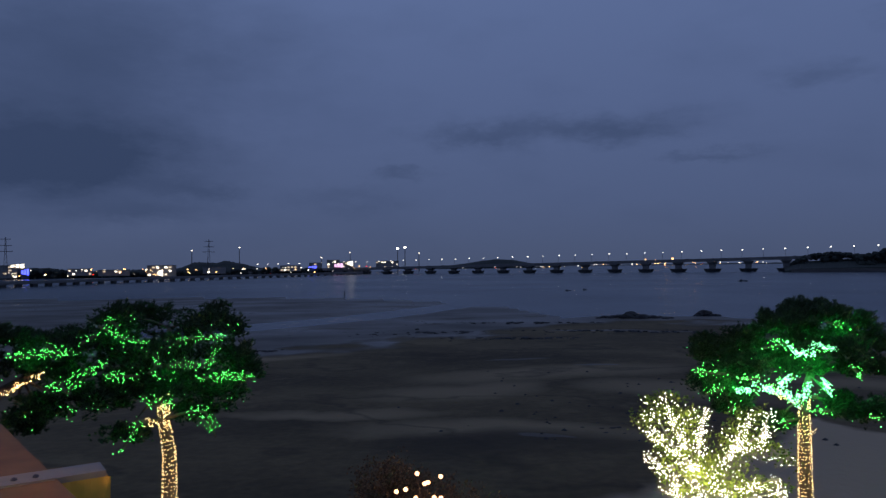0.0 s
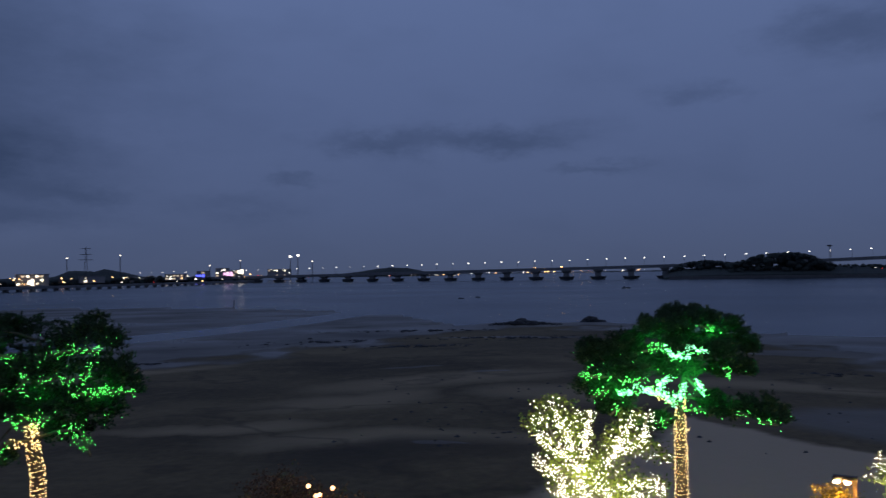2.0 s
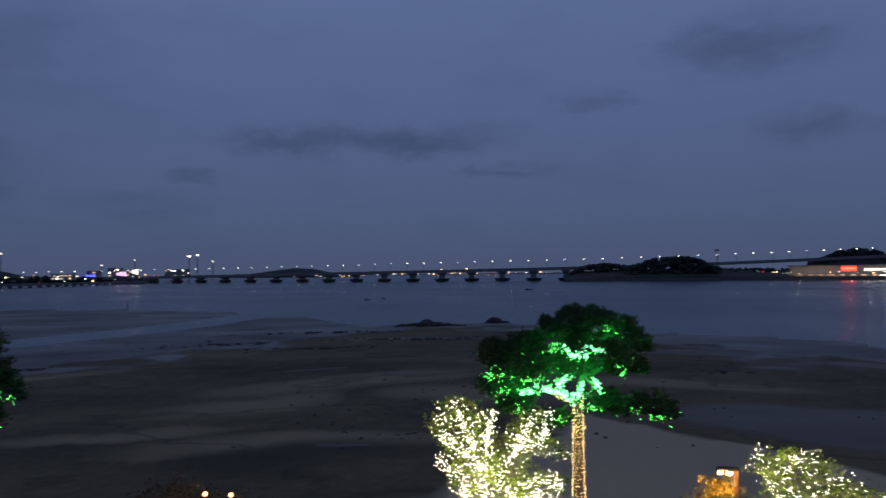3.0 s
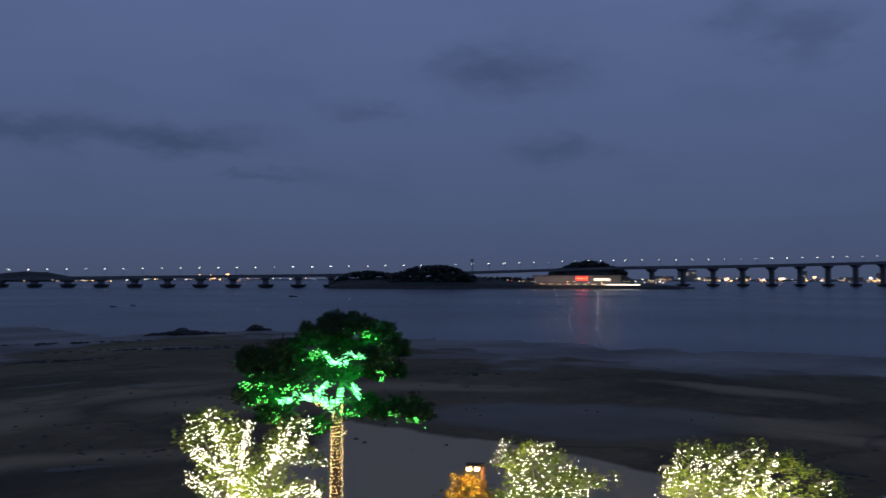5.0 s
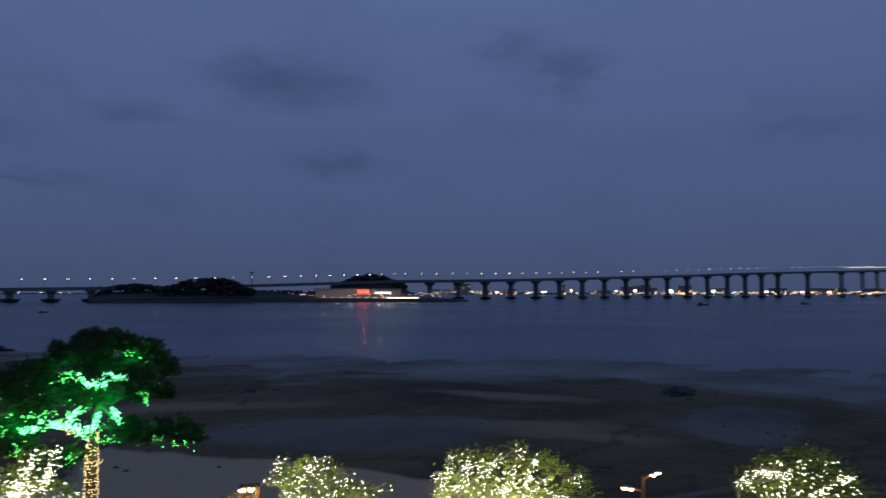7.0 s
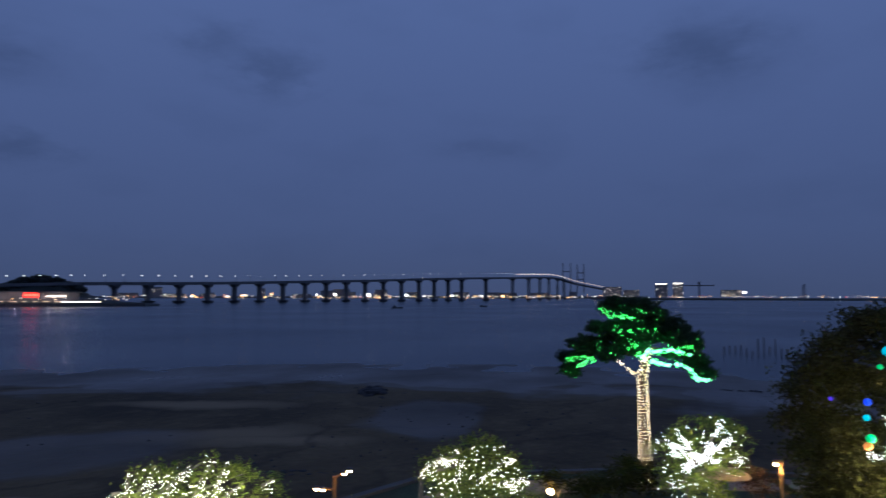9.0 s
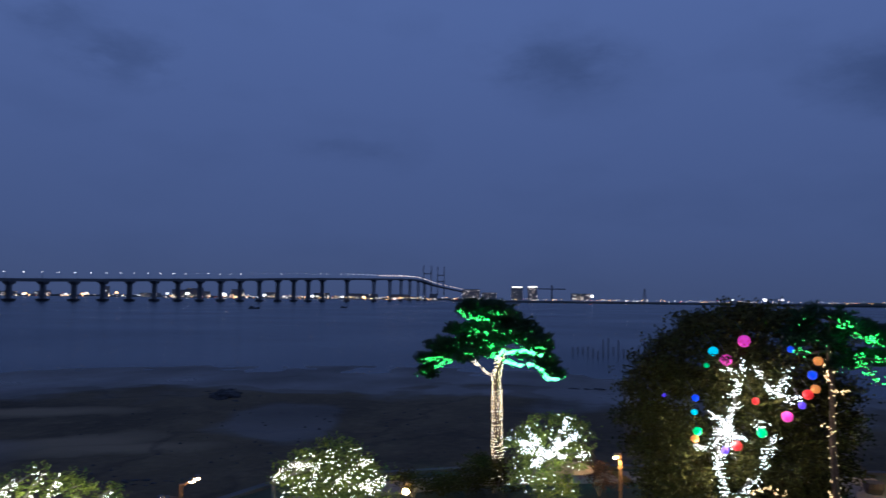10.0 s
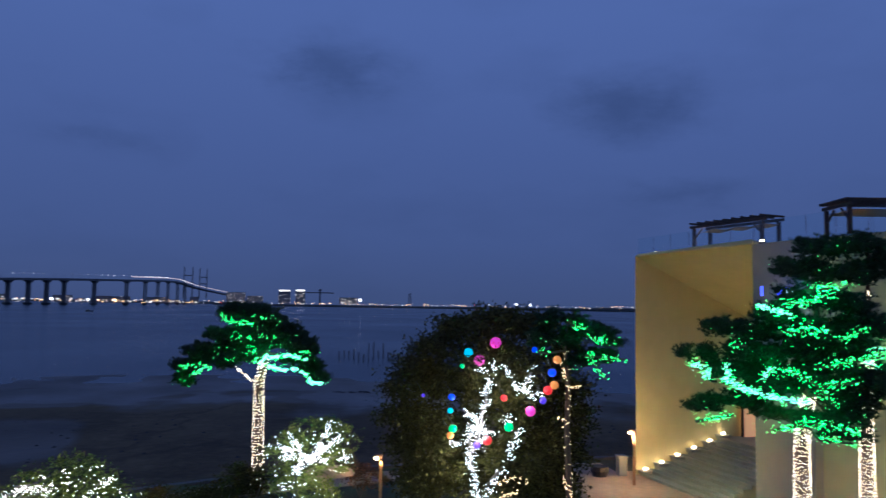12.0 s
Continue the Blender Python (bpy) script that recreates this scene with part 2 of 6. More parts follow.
def quick_mesh(name, verts, faces, mat, parent, kind="", label=""):
    me = bpy.data.meshes.new(name)
    k = len(faces[0])
    me.vertices.add(len(verts))
    me.vertices.foreach_set("co", np.asarray(verts, np.float32).ravel())
    me.loops.add(len(faces) * k)
    me.loops.foreach_set("vertex_index", np.asarray(faces, np.int32).ravel())
    me.polygons.add(len(faces))
    me.polygons.foreach_set("loop_start", np.arange(0, len(faces) * k, k, dtype=np.int32))
    me.materials.append(mat)
    me.update(calc_edges=True)
    me.validate()
    ob = new(name, me)
    ob.parent = parent
    return tagged(ob, label, kind=kind)


# ---------------------------------------------------------------- ground, sea, garden
SEA = -1.0
SHORE = [(-180, 60), (-75, 95), (-36, 120), (-20.4, 108), (-8.8, 119), (-5.3, 127), (4.4, 148), (8.7, 162), (16.4, 152), (26, 134), (33, 117), (38, 112),
         (45.6, 107), (54.6, 105), (60, 103), (67, 103), (75, 103), (85, 99), (91, 94), (112, 97), (140, 100), (180, 60)]
MUD = [(-180, 60), (-75, 260), (-36, 330), (-26, 300), (-20, 285), (-11, 250), (-4, 215), (1, 185), (4.4, 150), (7, 0), (22, 0), (28, 137), (34, 131), (45, 123), (60, 121), (75, 119), (95, 110), (112, 0), (180, 0)]
CHANNEL = [(-62.0, 118.0), (-47.9, 128.4), (-30.3, 155.7), (-14.0, 196.0), (-3.1, 227.9), (20.0, 290.0)]
GARDEN = [(-90, 26), (-25, 29), (-8, 29), (4, 30), (10, 29.2), (18, 25.2), (25, 21), (31, 17.6), (38.6, 15.0), (43, 6), (45.4, -2), (46.6, -10), (47.2, -19), (48, -45), (48, -70), (-90, -70)]


def shore_at(az):
    xs, ys = [p[0] for p in SHORE], [p[1] for p in SHORE]
    return float(np.interp(az, xs, ys)) + 5 * noise.noise((az * 0.21, 3.1, 0)) + 2.5 * noise.noise((az * 0.8, 7.7, 0))


def bed_at(x, y):
    """Rough level of the sand at a place."""
    return max(SEA, min(-0.56, SEA + 0.0052 * (shore_at(math.degrees(math.atan2(x, y))) - math.hypot(x, y))))


def ground_sheet():
    g = Geo()
    rs = [4, 12, 20, 26, 31, 36, 40, 44, 48, 52, 56, 60, 65, 70, 76, 82, 88, 92, 95, 98, 100.5, 103, 105.5, 108, 110.5, 113, 115.5, 118, 120.5, 123, 126, 130, 136, 141, 147, 153, 159, 166, 173, 181, 190, 200, 210, 220, 230, 242, 256, 272, 292, 320, 340, 500, 900, 1800, 4600]
    n = 480
    for r in rs:
        for k in range(n):
            az = -180 + 360 * k / n
            x, y, _ = polar(az, r)
            d = shore_at(az) - r
            z = SEA + (0.035 + 0.0052 * d if d > 0 else max(-2.5, 0.012 * d))
            z += 0.05 * noise.noise((x * 0.06, y * 0.06, 0)) + 0.035 * noise.noise((x * 0.2, y * 0.2, 5))
            if d <= 0 and r < np.interp(az, [m[0] for m in MUD], [m[1] for m in MUD]):
                if az < 10:
                    z = SEA + 0.07 + 0.02 * noise.noise((x * 0.03, y * 0.05, 2)) + 0.018 * noise.noise((x * 0.13, y * 0.2, 4))
                else:
                    z = SEA + 0.03 + 0.0014 * d + 0.05 * noise.noise((x * 0.09, y * 0.12, 4)) + 0.04 * noise.noise((x * 0.3, y * 0.3, 8))
                p2 = Vector((x, y))
                off = min((p2 - (Vector(a) + (Vector(b) - Vector(a)) * max(0, min(1, (p2 - Vector(a)).dot(Vector(b) - Vector(a)) / (Vector(b) - Vector(a)).length_squared)))).length
                          for a, b in zip(CHANNEL, CHANNEL[1:]))
                z -= 0.3 * max(0.0, 1 - off / 9.0)
            g.v.append((x, y, min(z, -0.55)))
    for i in range(len(rs) - 1):
        for k in range(n):
            a, b = i * n + k, i * n + (k + 1) % n
            g.f.append((a, a + n, b + n, b))
    g.f.append(tuple(reversed(range(n))))
    return g


def sand_material():
    """Dark tidal sand with a paler bank near the garden, damp hollows and ripples."""
    m = bpy.data.materials.new("tidal_sand")
    m.use_nodes = True
    nt = m.node_tree
    N, L = nt.nodes, nt.links
    b = N["Principled BSDF"]
    geo = N.new("ShaderNodeNewGeometry")

    def math_(op, a, c=None, clamp=False):
        n = N.new("ShaderNodeMath")
        n.operation, n.use_clamp = op, clamp
        for i, v in enumerate((a, c)):
            if v is None:
                continue
            if isinstance(v, (int, float)):
                n.inputs[i].default_value = v
            else:
                L.new(v, n.inputs[i])
        return n.outputs[0]

    def tex(scale, detail=5, stretch=(1, 1, 1)):
        mp = N.new("ShaderNodeMapping")
        mp.inputs["Scale"].default_value = stretch
        L.new(geo.outputs["Position"], mp.inputs["Vector"])
        t = N.new("ShaderNodeTexNoise")
        t.inputs["Scale"].default_value, t.inputs["Detail"].default_value = scale, detail
        L.new(mp.outputs[0], t.inputs["Vector"])
        return t
    wob, fine, band = tex(0.09, 5), tex(1.6, 8), tex(0.055, 9, (0.75, 1.2, 1))
    ws = N.new("ShaderNodeSeparateColor")
    L.new(wob.outputs["Color"], ws.inputs[0])
    sp = N.new("ShaderNodeSeparateXYZ")
    L.new(geo.outputs["Position"], sp.inputs[0])
    X = math_("ADD", sp.outputs[0], math_("MULTIPLY", math_("SUBTRACT", ws.outputs[0], 0.5), 9.0))
    Y = math_("ADD", sp.outputs[1], math_("MULTIPLY", math_("SUBTRACT", ws.outputs[1], 0.5), 9.0))

    def blot(cx, cy, rx, ry, turn, edge=0.9):
        c, s = math.cos(radians(turn)), math.sin(radians(turn))
        dx, dy = math_("SUBTRACT", X, cx), math_("SUBTRACT", Y, cy)
        u = math_("ADD", math_("MULTIPLY", dx, c / rx), math_("MULTIPLY", dy, s / rx))
        v = math_("ADD", math_("MULTIPLY", dx, -s / ry), math_("MULTIPLY", dy, c / ry))
        r2 = math_("ADD", math_("MULTIPLY", u, u), math_("MULTIPLY", v, v))
        return math_("DIVIDE", math_("SUBTRACT", 1.0, r2), edge, True)
    pools = [(36.5, 44.2, 13.5, 8, -35), (61.5, 25, 12.5, 5.5, 20), (1.6, 44.3, 2.2, 0.7, 0), (-20, 140, 34, 9, 35), (-42, 121, 26, 6, 20), (2, 83, 4, 1.0, 0), (9, 77, 3, 0.8, 0),
             (30, 92, 9, 3, -20), (72, 62, 22, 5, -45), (85, 30, 14, 6, -70), (88, -5, 8, 22, 0), (52, 88, 16, 4, -30), (18, 118, 14, 2, -12)]
    wet = None
    for p in pools:
        w = blot(*p, 0.4)
        wet = w if wet is None else math_("MAXIMUM", wet, w)
    height = math_("DIVIDE", math_("SUBTRACT", SEA + 0.15, math_("ADD", sp.outputs[2], math_("MULTIPLY", math_("SUBTRACT", wob.outputs["Fac"], 0.5), 0.2))), 0.05, True)
    wet = math_("MAXIMUM", math_("MULTIPLY", wet, math_("ADD", 0.22, math_("MULTIPLY", band.outputs["Fac"], 0.7))), math_("MULTIPLY", height, math_("ADD", 0.25, math_("MULTIPLY", band.outputs["Fac"], 1.0))))
    # paler bank between two straight edges
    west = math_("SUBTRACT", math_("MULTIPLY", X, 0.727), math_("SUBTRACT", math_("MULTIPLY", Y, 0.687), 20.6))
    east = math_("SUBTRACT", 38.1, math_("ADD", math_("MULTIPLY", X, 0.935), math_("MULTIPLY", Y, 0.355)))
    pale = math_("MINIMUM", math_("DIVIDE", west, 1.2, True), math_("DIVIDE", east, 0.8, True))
    hollow = blot(-0.5, 43, 8.5, 4.2, 12)
    bars = None
    for p in ((-4, 62, 9, 5, 30), (4, 72, 16, 5, 18), (-1, 47, 13, 3.5, -4), (-13, 52, 10, 2.2, 0), (14, 62, 9, 6, -30), (34, 64, 14, 4, -35), (60, 48, 11, 4, -78), (47, 32, 7, 3, -70), (-30, 84, 14, 3, 25), (48, 36, 10, 3, -50)):
        w = blot(*p)
        bars = w if bars is None else math_("MAXIMUM", bars, w)
    ramp = N.new("ShaderNodeValToRGB")
    L.new(math_("ADD", math_("MULTIPLY", band.outputs["Fac"], 0.75), math_("MULTIPLY", fine.outputs["Fac"], 0.25)), ramp.inputs[0])
    ramp.color_ramp.elements[0].position, ramp.color_ramp.elements[0].color = 0.36, (0.055, 0.04, 0.02, 1)
    ramp.color_ramp.elements[1].position, ramp.color_ramp.elements[1].color = 0.66, (0.185, 0.132, 0.064, 1)

    def mix(fac, a, col):
        n = N.new("ShaderNodeMix")
        n.data_type = "RGBA"
        L.new(fac, n.inputs[0])
        L.new(a, n.inputs[6])
        n.inputs[7].default_value = (*col, 1)
        return n.outputs[2]
    rill = tex(0.028, 6, (0.8, 1.2, 1))
    line = math_("SUBTRACT", 1.0, math_("DIVIDE", math_("ABSOLUTE", math_("SUBTRACT", rill.outputs["Fac"], 0.52)), 0.011, True), True)
    damp = math_("DIVIDE", math_("SUBTRACT", rill.outputs["Fac"], 0.56), 0.08, True)
    grain = tex(0.5, 7)
    col = mix(math_("MULTIPLY", damp, 0.55), ramp.outputs[0], (0.05, 0.037, 0.02))
    col = mix(math_("MULTIPLY", bars, 0.85), col, (0.29, 0.21, 0.115))
    col = mix(math_("MULTIPLY", line, 0.5), col, (0.035, 0.026, 0.015))
    col = mix(math_("DIVIDE", math_("SUBTRACT", grain.outputs["Fac"], 0.52), 0.9, True), col, (0.3, 0.215, 0.11))
    col = mix(math_("MULTIPLY", hollow, 0.7), col, (0.05, 0.037, 0.022))
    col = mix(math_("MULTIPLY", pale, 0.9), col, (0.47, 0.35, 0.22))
    col = mix(math_("MULTIPLY", wet, 0.85), col, (0.06, 0.045, 0.03))
    L.new(col, b.inputs["Base Color"])
    L.new(math_("ADD", math_("MULTIPLY", wet, -0.62), math_("ADD", 0.80, math_("MULTIPLY", fine.outputs["Fac"], 0.1))), b.inputs["Roughness"])
    b.inputs["Specular IOR Level"].default_value = 0.18
    bp = N.new("ShaderNodeBump")
    bp.inputs["Distance"].default_value = 0.12
    L.new(math_("MULTIPLY", math_("SUBTRACT", 1.0, wet), 0.5), bp.inputs["Strength"])
    L.new(fine.outputs["Fac"], bp.inputs["Height"])
    L.new(bp.outputs[0], b.inputs["Normal"])
    return m


def water_material():
    m = bpy.data.materials.new("dusk_sea")
    m.use_nodes = True
    nt = m.node_tree
    N, L = nt.nodes, nt.links
    b = N["Principled BSDF"]
    b.inputs["Base Color"].default_value = (0.01, 0.03, 0.05, 1)
    b.inputs["Roughness"].default_value, b.inputs["IOR"].default_value = 0.24, 1.33
    b.inputs["Specular IOR Level"].default_value = 0.3
    b.inputs["Specular Tint"].default_value = (0.84, 0.98, 0.98, 1)
    geo = N.new("ShaderNodeNewGeometry")
    mp = N.new("ShaderNodeMapping")
    mp.inputs["Scale"].default_value = (1, 1, 1)
    L.new(geo.outputs["Position"], mp.inputs["Vector"])
    small, broad = N.new("ShaderNodeTexNoise"), N.new("ShaderNodeTexNoise")
    small.inputs["Scale"].default_value, small.inputs["Detail"].default_value = 1.4, 4
    broad.inputs["Scale"].default_value, broad.inputs["Detail"].default_value = 0.012, 5
    L.new(mp.outputs[0], small.inputs["Vector"])
    L.new(mp.outputs[0], broad.inputs["Vector"])
    bp = N.new("ShaderNodeBump")
    bp.inputs["Distance"].default_value = 0.06
    ramp = N.new("ShaderNodeMapRange")
    L.new(broad.outputs["Fac"], ramp.inputs[0])
    ramp.inputs[1].default_value, ramp.inputs[2].default_value, ramp.inputs[3].default_value, ramp.inputs[4].default_value = 0.35, 0.65, 0.45, 0.7
    L.new(ramp.outputs[0], bp.inputs["Strength"])
    L.new(small.outputs["Fac"], bp.inputs["Height"])
    L.new(bp.outputs[0], b.inputs["Normal"])
    rr = N.new("ShaderNodeMapRange")
    L.new(broad.outputs["Fac"], rr.inputs[0])
    rr.inputs[1].default_value, rr.inputs[2].default_value, rr.inputs[3].default_value, rr.inputs[4].default_value = 0.35, 0.65, 0.19, 0.27
    L.new(rr.outputs[0], b.inputs["Roughness"])
    return m


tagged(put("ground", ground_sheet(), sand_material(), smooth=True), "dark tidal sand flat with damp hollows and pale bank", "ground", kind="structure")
wg = Geo()
wrs, wn = [70, 140, 300, 900, 2200, 4700], 96
for r_ in wrs:
    for k_ in range(wn):
        wg.v.append(polar(360 * k_ / wn, r_, SEA))
for i_ in range(len(wrs) - 1):
    for k_ in range(wn):
        a_, b_ = i_ * wn + k_, i_ * wn + (k_ + 1) % wn
        wg.f.append((a_, a_ + wn, b_ + wn, b_))
tagged(put("water", wg, water_material()), "calm dark blue sea at dusk, low tide", "sea", kind="structure")
tagged(put("garden_ground", Geo().prism(GARDEN, -1.6, 0.0), turf), "dark planted garden terrace above the beach", "garden", kind="structure")
kerb = Geo()
for (x0, y0), (x1, y1) in zip(GARDEN[1:14], GARDEN[2:15]):
    d_ = Vector((x1 - x0, y1 - y0, 0))
    kerb.box(((x0 + x1) / 2, (y0 + y1) / 2, -0.72), (d_.length + 0.1, 0.5, 1.75), math.atan2(d_.y, d_.x))
tagged(put("sea_wall", kerb, seawall_stone), "low grey concrete wall edging the garden", "wall", kind="structure")
walkway = Geo()
pave_line = [(-20, 25.5), (4, 26.0), (10, 25.6), (17, 22.0), (24, 17.6), (30, 14.4), (36.6, 11.6), (41, 4.5), (43.2, -3), (44.3, -10.5), (44.6, -17)]
for (x0, y0), (x1, y1) in zip(pave_line, pave_line[1:]):
    d_ = Vector((x1 - x0, y1 - y0, 0))
    walkway.box(((x0 + x1) / 2, (y0 + y1) / 2, 0.01), (d_.length + 0.6, 2.6, 0.05), math.atan2(d_.y, d_.x))
tagged(put("pavement", walkway, paving), "warm-lit paved garden promenade", "path", kind="structure")
tagged(put("forecourt", Geo().prism([(27, -13.5), (42.8, -13.0), (43.4, -18.3), (34, -21), (27, -20.5)], -0.02, 0.055), paving),
       "paved forecourt before the stairs", "paving", kind="structure")

# ---------------------------------------------------------------- shore rocks


def rock_mound(name, label, cx, cy, n, spread, size, seed, stretch=(1.0, 1.0), tall=0.3):
    rnd = random.Random(seed)
    top = thing(name, label, "rock", (cx, cy, bed_at(cx, cy) - 0.03), -math.atan2(cx, cy))
    for _ in range(int(n * 1.8)):
        g = Geo()
        x, y = rnd.gauss(0, spread * stretch[0]), rnd.gauss(0, spread * stretch[1])
        near_ = math.exp(-(x / (spread * stretch[0])) ** 2 - (y / (spread * stretch[1])) ** 2)
        r = 0.62 * size * rnd.uniform(0.35, 1.1) * (0.6 + 0.6 * near_)
        g.ball((0, 0, 0), r, 4, 7, 0.35 + tall * 0.5)
        g.v = [tuple(Vector(p) * (1 + 0.6 * noise.noise(Vector(p) * 1.7 / r + Vector((x, y, seed)))) + Vector((0, 0, near_ * size * tall * 0.75 - r * 0.1))) for p in g.v]
        g.v = [(x + p[0] * 1.5, y + p[1], p[2]) for p in g.v]
        put("stone", g, rock, top)
    return top


rock_mound("rock_outcrop", "dark wet rock outcrop at the tideline", *polar(9.5, 150)[:2], 22, 2.2, 1.4, 3, (1.6, 0.8), 0.75)
rock_mound("rock_outcrop", "small dark rock at the water's edge", *polar(14.8, 160)[:2], 10, 1.1, 1.2, 4, (1.4, 0.7), 0.75)
rock_mound("rock_outcrop", "low dark rock ridge across wet sand", *polar(9.0, 118)[:2], 44, 5.0, 0.7, 5, (1.9, 0.35))
rock_mound("rock_outcrop", "low dark rock ridge across wet sand", *polar(1.5, 107)[:2], 34, 4.0, 0.55, 6, (1.9, 0.35))
rock_mound("rock_outcrop", "low line of dark stones on sand", *polar(-5, 118)[:2], 40, 7.0, 0.6, 7, (1.8, 0.3))
rock_mound("rock_outcrop", "low line of dark stones on sand", *polar(3, 136)[:2], 44, 8.0, 0.6, 8, (1.8, 0.3))
rock_mound("rock_outcrop", "dark stones on wet sand", *polar(-19, 98)[:2], 12, 2.4, 0.55, 9, (1.6, 0.5))
rock_mound("rock_outcrop", "dark stones by the shallow water", *polar(64.1, 83)[:2], 18, 1.3, 0.95, 10, (1.0, 2.4), 0.5)
rock_mound("rock_outcrop", "low dark rocks on the sand flat", *polar(30.5, 82)[:2], 16, 3.2, 0.5, 11, (1.7, 0.4))
rock_mound("rock_outcrop", "long low dark reef on wet sand", *polar(92, 92)[:2], 20, 2.2, 0.5, 12, (1.8, 0.5))
rock_mound("rock_outcrop", "long low dark reef on wet sand", *polar(95, 88)[:2], 14, 1.6, 0.5, 13, (1.8, 0.5))
rock_mound("rock_outcrop", "loose dark stones below the garden", *polar(57.5, 45.5)[:2], 26, 1.3, 0.36, 14, (1.5, 0.7))
rock_mound("rock_outcrop", "loose dark stones below the garden", *polar(9.5, 48)[:2], 16, 1.9, 0.3, 15, (1.5, 0.8))
rock_mound("rock_outcrop", "thin dark sandbank edge in shallow water", *polar(46.3, 330)[:2], 10, 3.0, 0.5, 16, (1.8, 0.3))
peb = Geo()
rnd = random.Random(21)
for _ in range(290):
    az_, d_ = rnd.choice([(62, 5), (9, 8), (74, 6), (115, 6), (40, 25)]), rnd.uniform(44, 75)
    p_ = polar(rnd.gauss(az_[0], az_[1]), d_, -0.78)
    p_ = (p_[0], p_[1], bed_at(p_[0], p_[1]) + 0.02)
    peb.bead(p_, rnd.uniform(0.07, 0.22), 0.6)
tagged(put("beach_stones", peb, rock), "scattered dark stones on the sand", "stones", kind="stuff")
# ---------------------------------------------------------------- bridge


def catmull(pts, n):
    pts = [Vector(p) for p in pts]
    ext = [2 * pts[0] - pts[1], *pts, 2 * pts[-1] - pts[-2]]
    out = []
    for i in range(1, len(ext) - 2):
        p0, p1, p2, p3 = ext[i - 1:i + 3]
        for k in range(n):
            t = k / n
            out.append(0.5 * (2 * p1 + (p2 - p0) * t + (2 * p0 - 5 * p1 + 4 * p2 - p3) * t * t + (3 * p1 - p0 - 3 * p2 + p3) * t ** 3))
    return out + [pts[-1]]


def along(line, step, start=0.0):
    """Places and headings at even steps along a polyline."""
    out, need = [], start
    for a, b in zip(line, line[1:]):
        d = (b - a).length
        while need <= d:
            out.append((a + (b - a) * (need / d), math.atan2(b.y - a.y, b.x - a.x)))
            need += step
        need -= d
    return out


def road_bridge(name, label, route, width, depth, span, first, lamp_step, lamp_first, pier_range, twin=False):
    line = catmull(route, 24)
    top = thing(name, label, "bridge")
    deck, rail = Geo(), Geo()
    for a, b in zip(line, line[1:]):
        d = b - a
        h = math.atan2(d.y, d.x)
        c = (a + b) / 2
        deck.box((c.x, c.y, c.z - depth / 2), (d.length + 0.4, width, depth), h)
        off = Vector((-math.sin(h), math.cos(h), 0)) * (width / 2 - 0.2)
        for s in (-1, 1):
            rail.box((c.x + s * off.x, c.y + s * off.y, c.z + 0.55), (d.length + 0.4, 0.35, 1.1), h)
    put("deck", deck, concrete, top)
    put("parapet", rail, concrete, top)
    for count, (p, h) in enumerate(along(line, span, first)):
        az = math.degrees(math.atan2(p.x, p.y))
        if not pier_range[0] < az < pier_range[1] or (az > 71 and count % 3):
            continue
        g = Geo()
        cap_h = min(4.5, (p.z - depth - SEA) * 0.3)
        neck, foot = p.z - depth - cap_h, SEA + 3.0
        c_, s_ = math.cos(h), math.sin(h)
        for side in ((-1, 1) if twin else (0,)):
            ox, oy = -s_ * side * width * 0.17, c_ * side * width * 0.17
            wx, wy = (3.6, 2.8) if twin else (6.2, width * 0.5)
            g.box((p.x + ox, p.y + oy, (foot + neck) / 2), (wx, wy, neck - foot + 0.1), h)
        # flared head under the girders
        half = ((2.2, width * 0.28), (5.0, width * 0.45), (5.0, width * 0.45)) if twin else ((3.1, width * 0.28), (5.2, width * 0.46), (5.2, width * 0.46))
        vs = [(p.x + x * c_ - y * s_, p.y + x * s_ + y * c_, z) for (hx, hy), z in zip(half, (neck, neck + cap_h * 0.7, p.z - depth)) for x, y in ((-hx, -hy), (hx, -hy), (hx, hy), (-hx, hy))]
        g.add(vs, [(3, 2, 1, 0), (8, 9, 10, 11)] + [(4 * r + k, 4 * r + (k + 1) % 4, 4 * r + 4 + (k + 1) % 4, 4 * r + 4 + k) for r in range(2) for k in range(4)])
        pier = put("pier", g, concrete, top)
        base = Geo()
        base.add(*hexagon(p.x, p.y, h, 11.0, width * 0.6, SEA - 1.5, SEA + 0.8))
        base.add(*hexagon(p.x, p.y, h, 15.0, width * 0.8, SEA + 0.8, SEA + 3.6))
        put("footing", base, wet_concrete, pier, "dark wet pile cap at the waterline")
    pole_mesh, head_mesh = None, None
    for p, h in along(line, lamp_step, lamp_first):
        if pole_mesh is None:
            pole = put("lamp_post", Geo().tube([(0, 0, 0), (0, 0, 9)], 0.16, 5).tube([(0, 0, 9), (0, 2.2, 9.7)], 0.12, 4), dull_steel, top)
            head = put("lamp_head", Geo().ball((0, 2.4, 9.7), 0.75, 4, 8, 0.6), g_street, pole)
            pole_mesh, head_mesh = pole.data, head.data
        else:
            pole = new("lamp_post", pole_mesh)
            pole.parent = top
            head = new("lamp_head", head_mesh)
            head.parent = pole
        pole.matrix_basis = Matrix.Translation(p) @ Matrix.Rotation(h, 4, "Z")
    return top


